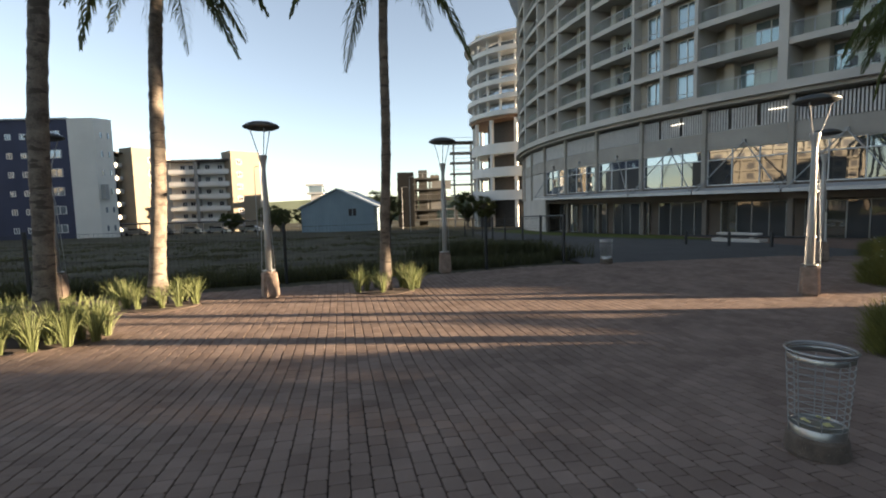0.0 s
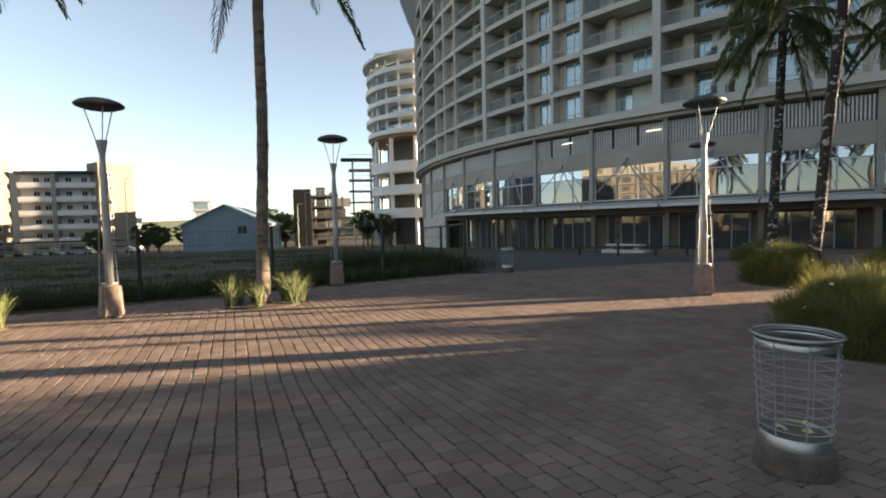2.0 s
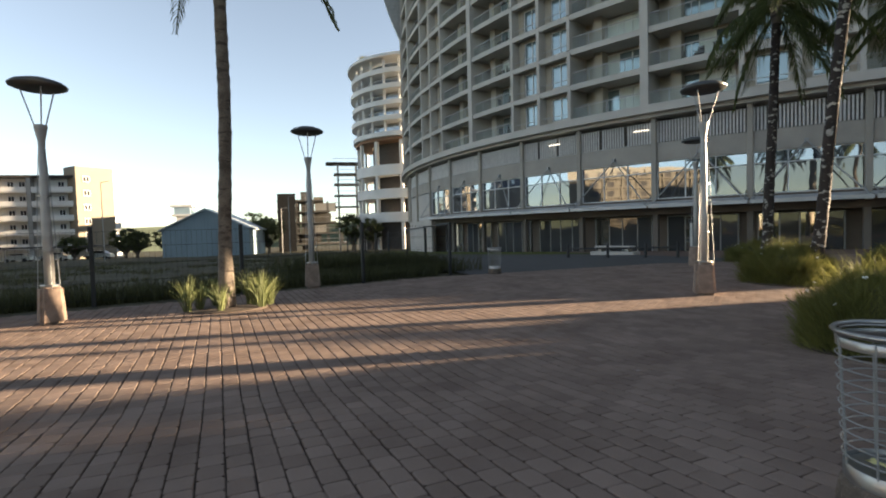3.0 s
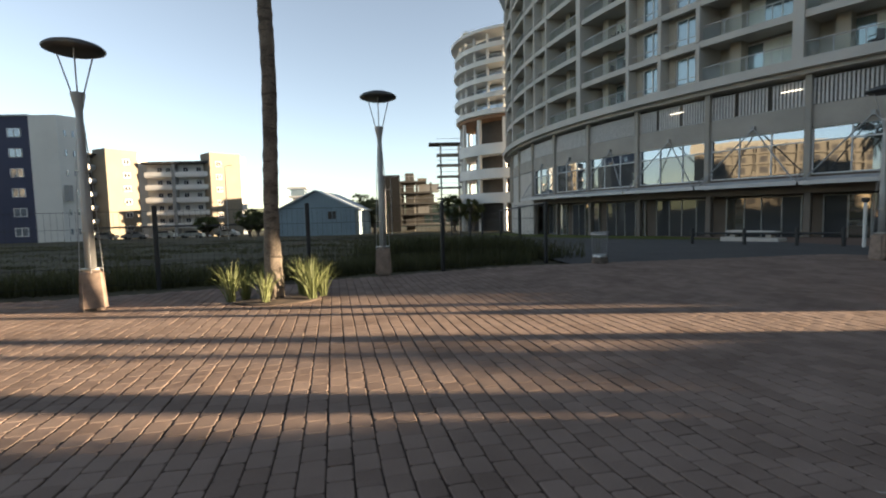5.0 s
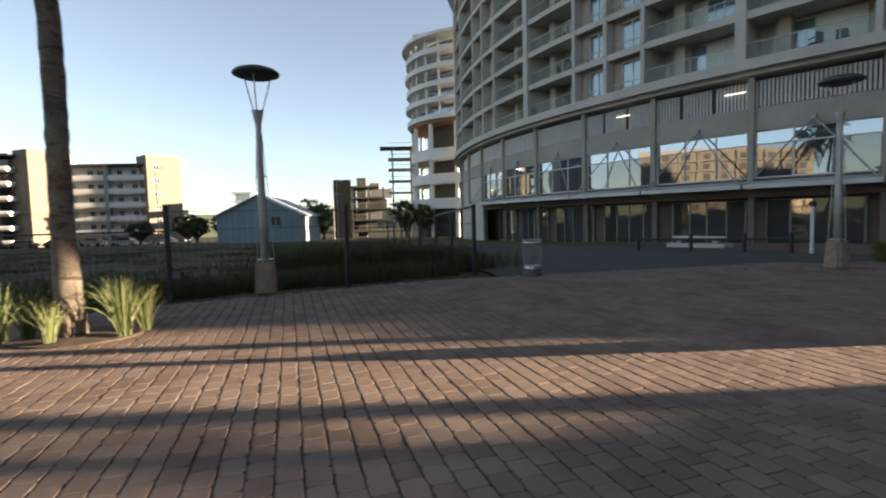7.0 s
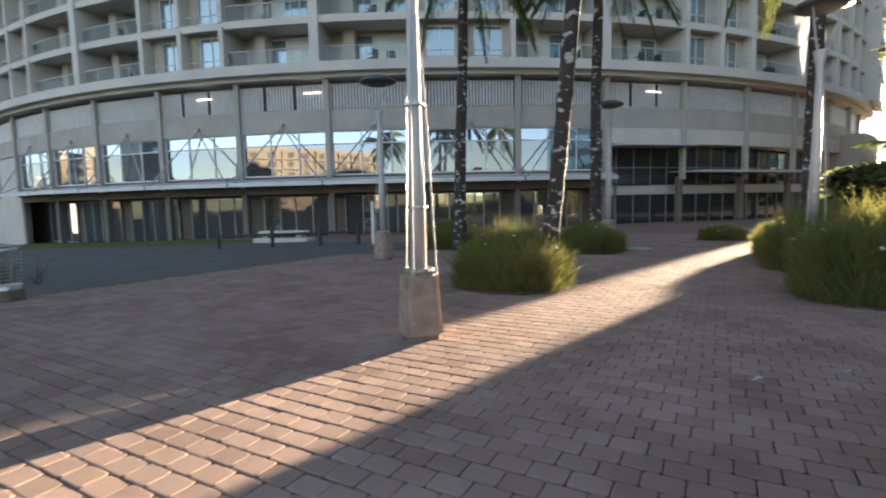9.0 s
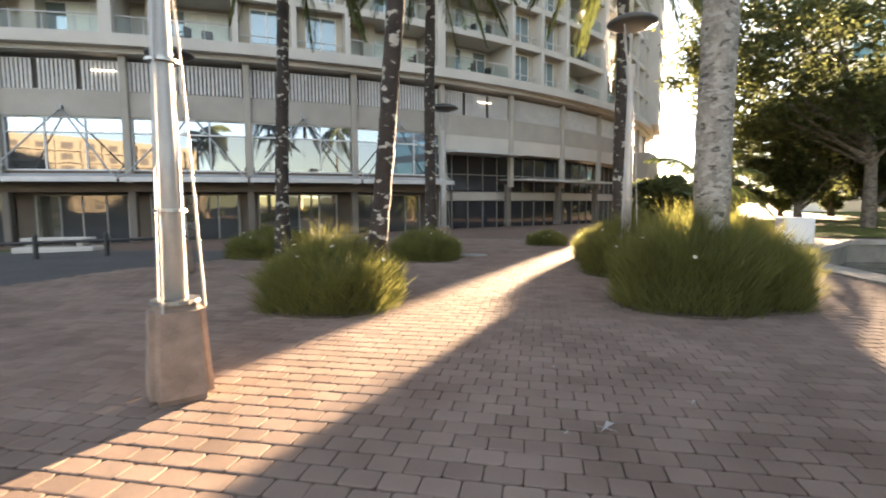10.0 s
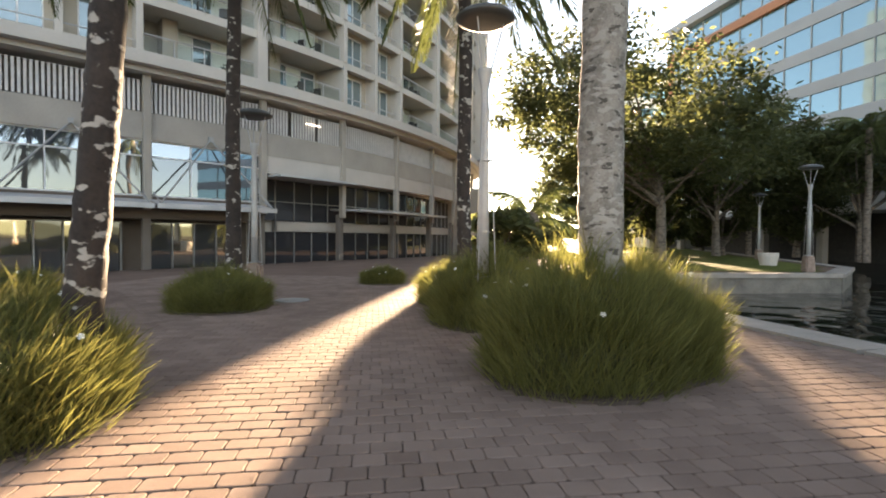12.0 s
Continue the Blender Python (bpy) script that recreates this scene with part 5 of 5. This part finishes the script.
BROAD = "broad leafy tree on the canal bank against the light"
tree(38, -2.5, 12.5, 7.0, 61, BROAD, 170, 150, 0.3, 0.9, (0, 4.0))
tree(47, -10, 12, 7.0, 62, BROAD, 130, 140, 0.25)
tree(55, -21, 12, 6.5, 63, BROAD, 120, 120, 0.25)
tree(44, -18, 10, 5.0, 64, BROAD, 110, 120, 0.25)
tree(62, -8, 10, 5.5, 65, BROAD, 80, 90, 0.25)
tree(75, -2, 9, 5, 67, BROAD, 70, 80, 0.2)
SHRUB = "rounded leafy shrub on the canal bank"
tree(23.6, 7.25, 2.15, 1.15, 71, "rounded green shrub beside the paved walk", 60, 130, 0.1, vmin=-1.5)
tree(45, -1.3, 8.5, 4.6, 72, SHRUB, 150, 150, 0.1, vmin=-1.4)
tree(49, -6.5, 9.5, 4.6, 73, SHRUB, 130, 140, 0.1, vmin=-1.4)
tree(50, -12, 6.0, 3.5, 74, SHRUB, 90, 130, 0.1, vmin=-1.4)
tree(52, -19, 6.0, 3.6, 70, SHRUB, 90, 130, 0.1, vmin=-1.4)
HEDGE = "low dark leafy hedge shrub behind the far lawn"
for i, (x, y) in enumerate(((64, -17), (62, -12.5), (62.5, -8.2), (61.5, -4), (64, -0.2))):
    tree(x, y, 3.7, 2.6, 90 + i, HEDGE, 60, 120, 0.1, vmin=-1.5)
FARTREE = "dark leafy tree beside the unfinished building"
for i, (x, y, h, r) in enumerate(((-9.5, 104, 8.5, 3.2), (-7.2, 101, 7.0, 3.4), (-22, 92, 5, 2.4), (-26, 90, 4.5, 2.2), (-30, 97, 5.5, 2.6), (8, 92, 7, 2.6), (11, 88, 6, 2.4), (-36, 93, 4, 2.0))):
    tree(x, y, h, r, 80 + i, FARTREE, 80, 70, 0.1, vmin=-1.3)
palm(31.0, 5.7, 1.8, 0.3, 0.28, (0, 0), BARK, "short bushy palm on the canal bank", 15, count=16, swell=1.0, skirt=1)
palm(50, -14, 8.5, 0.22, 0.17, (0, 0), BARK, "tall palm on the canal's far bank", 16, swell=1.0)
palm(41, -16, 7.5, 0.22, 0.17, (0, 0), BARK, "tall palm on the canal's far bank", 17, swell=1.0)

# ---- small things on the far bank and the paving ----
e = thing("utility_box", (25.5, 3.6, ground_z(25.5, 3.6)), "white utility cabinet standing on the canal bank", "utility box", turn=12)
part("cabinet", box(B(), -0.3, -0.42, 0.0, 0.3, 0.42, 0.82, 0.02), WHITE, e)
part("door", box(B(), -0.325, -0.36, 0.08, -0.3, 0.36, 0.74, 0.008), WHITE, e)
e = thing("concrete_planter", (34.5, -6.3, 0), "small pale concrete planter on the far quay", "planter")
part("body", lathe(B(), [(0.35, 0), (0.45, 0.5), (0.45, 0.62), (0.36, 0.62), (0.34, 0.5)], 16), CONCRETE_PALE, e)
part("soil", lathe(B(), [(0.34, 0.5), (0.3, 0.53), (0.02, 0.55)], 14), SOIL, e)
SPLASH = mat("dried splash", (0.34, 0.32, 0.3), 0.8, var=0.2, bump=0)
for x, y, s in ((10.34, 8.15, 0.075), (10.92, 7.65, 0.04), (10.2, 8.35, 0.03), (3.1, 3.6, 0.03), (5.3, 6.7, 0.025), (2.1, 6.2, 0.022), (-2.2, 9.4, 0.03), (11.3, 8.6, 0.028)):
    bm = B()
    rng = random.Random(int(x * 100))
    n = 13
    hub = bm.verts.new((0, 0, 0.006))
    rim = [bm.verts.new((s * (1.3 if i % 3 == 0 else 0.22) * rng.uniform(0.6, 1.1) * math.cos(6.283 * i / n), s * (1.3 if i % 3 == 0 else 0.22) * rng.uniform(0.6, 1.1) * math.sin(6.283 * i / n), 0.004)) for i in range(n)]
    for i in range(n):
        bm.faces.new((hub, rim[i], rim[(i + 1) % n]))
    tagged(child("dried_splash", mesh_of(bm, "dried_splash", SPLASH), None, pose(x, y, 0.006 + ground_z(x, y))), "small dried white splash on the pavers", "stain", "splashes")

# ---- far hills ----
hv, hf = [], []
N = 120
for i in range(N + 1):
    a = 2 * math.pi * i / N
    r = 1500
    h = 18 + 26 * (0.5 + noise.noise((math.cos(a) * 3, math.sin(a) * 3, 2)))
    hv += [(r * math.cos(a), r * math.sin(a), -60), (r * math.cos(a), r * math.sin(a), h)]
for i in range(N):
    hf.append((2 * i, 2 * i + 2, 2 * i + 3, 2 * i + 1))
HILL = mat("hazy hillside", (0.075, 0.095, 0.068), 0.95, var=0.2, scale=0.01, fine=0.1, bump=0)
tagged(new("backdrop", pydata("backdrop", hv, hf, HILL)), "low hazy green hills on the horizon", "hills", kind="structure")

# ---- pavers ----
PU = Vector((math.cos(radians(100.7)), math.sin(radians(100.7))))
PV = Vector((PU.y, -PU.x))
PW, PL = 0.152, 0.192


def paver_geometry(rng):
    """A clay paver's upper part with clipped corners and worn arrises, about its centre."""
    w, l, c = PW / 2 - 0.0045, PL / 2 - 0.0025, rng.uniform(0.01, 0.017)
    h = rng.uniform(-0.0012, 0.0018)
    tx, ty = rng.uniform(-0.012, 0.012), rng.uniform(-0.012, 0.012)
    shift = rng.uniform(-0.0025, 0.0025)
    outline = []
    for sx, sy in ((-1, -1), (1, -1), (1, 1), (-1, 1)):
        p, q = (sx * (w - c) + shift, sy * l), (sx * w + shift, sy * (l - c))
        outline += [q, p] if sx * sy > 0 else [p, q]
    outline = [(x + rng.uniform(-0.0015, 0.0015), y + rng.uniform(-0.0015, 0.0015)) for x, y in outline]
    vs = [(x, y, -0.03) for x, y in outline]
    vs += [(x, y, h - 0.0042 + tx * x + ty * y) for x, y in outline]
    vs += [(x * (1 - 0.0065 / w), y * (1 - 0.006 / l), h + tx * x + ty * y) for x, y in outline]
    fs = [tuple(range(16, 24))]
    for a in (0, 8):
        fs += [(a + q, a + (q + 1) % 8, a + 8 + (q + 1) % 8, a + 8 + q) for q in range(8)]
    return vs, fs


rng = random.Random(77)
SHAPES = [paver_geometry(rng) for _ in range(60)]
PAVERMESH = [pydata("paver", vs, fs, PAVERPART) for vs, fs in SHAPES[:12]]
TURN_P = math.degrees(math.atan2(PV.y, PV.x))
pav = bpy.data.objects["pavement"]
verts, faces = [], []
beds = [(x, y, r * 0.9) for x, y, r, h in BUSHROWS] + [(bx, by, br * 0.55) for bx, by, br, _ in BEDS]
made = 0
for i in range(-130, 230):
    shift = (i % 2) * 0.5 + rng.uniform(-0.06, 0.06)
    for j in range(-60, 160):
        c = PV * (i * PW) + PU * ((j + shift) * PL)
        x, y = c.x, c.y
        if not (-13 < x < 26 and -1 < y < 18.2):
            continue
        far = max(abs(x - 5) - 12, y - 14, 0)
        if not on_plaza(x, y) or inside(CANAL, x, y - 0.45):
            continue
        if any((x - bx) ** 2 + (y - by) ** 2 < br * br for bx, by, br in beds):
            continue
        z = ground_z(x, y)
        if 6.9 < x < 9.4 and 9.0 < y < 12.3 and made < 300:
            made += 1
            child("paver", PAVERMESH[rng.randrange(12)], pav, pose(x, y, z, 0, 0, TURN_P))
            continue
        vs, fs = SHAPES[rng.randrange(60)]
        n = len(verts)
        sx, sy = (ground_z(x + 0.05, y) - z) / 0.05, (ground_z(x, y + 0.05) - z) / 0.05
        verts += [(x + PV.x * a + PU.x * b, y + PV.y * a + PU.y * b, z + d + sx * (PV.x * a + PU.x * b) + sy * (PV.y * a + PU.y * b)) for a, b, d in vs]
        faces += [tuple(n + q for q in f) for f in fs]
me = bpy.data.meshes.new("paver_field")
me.from_pydata(verts, [], faces)
me.materials.append(PAVER)
ob = child("paver_field", me, pav)
ob["kind"] = "stuff"
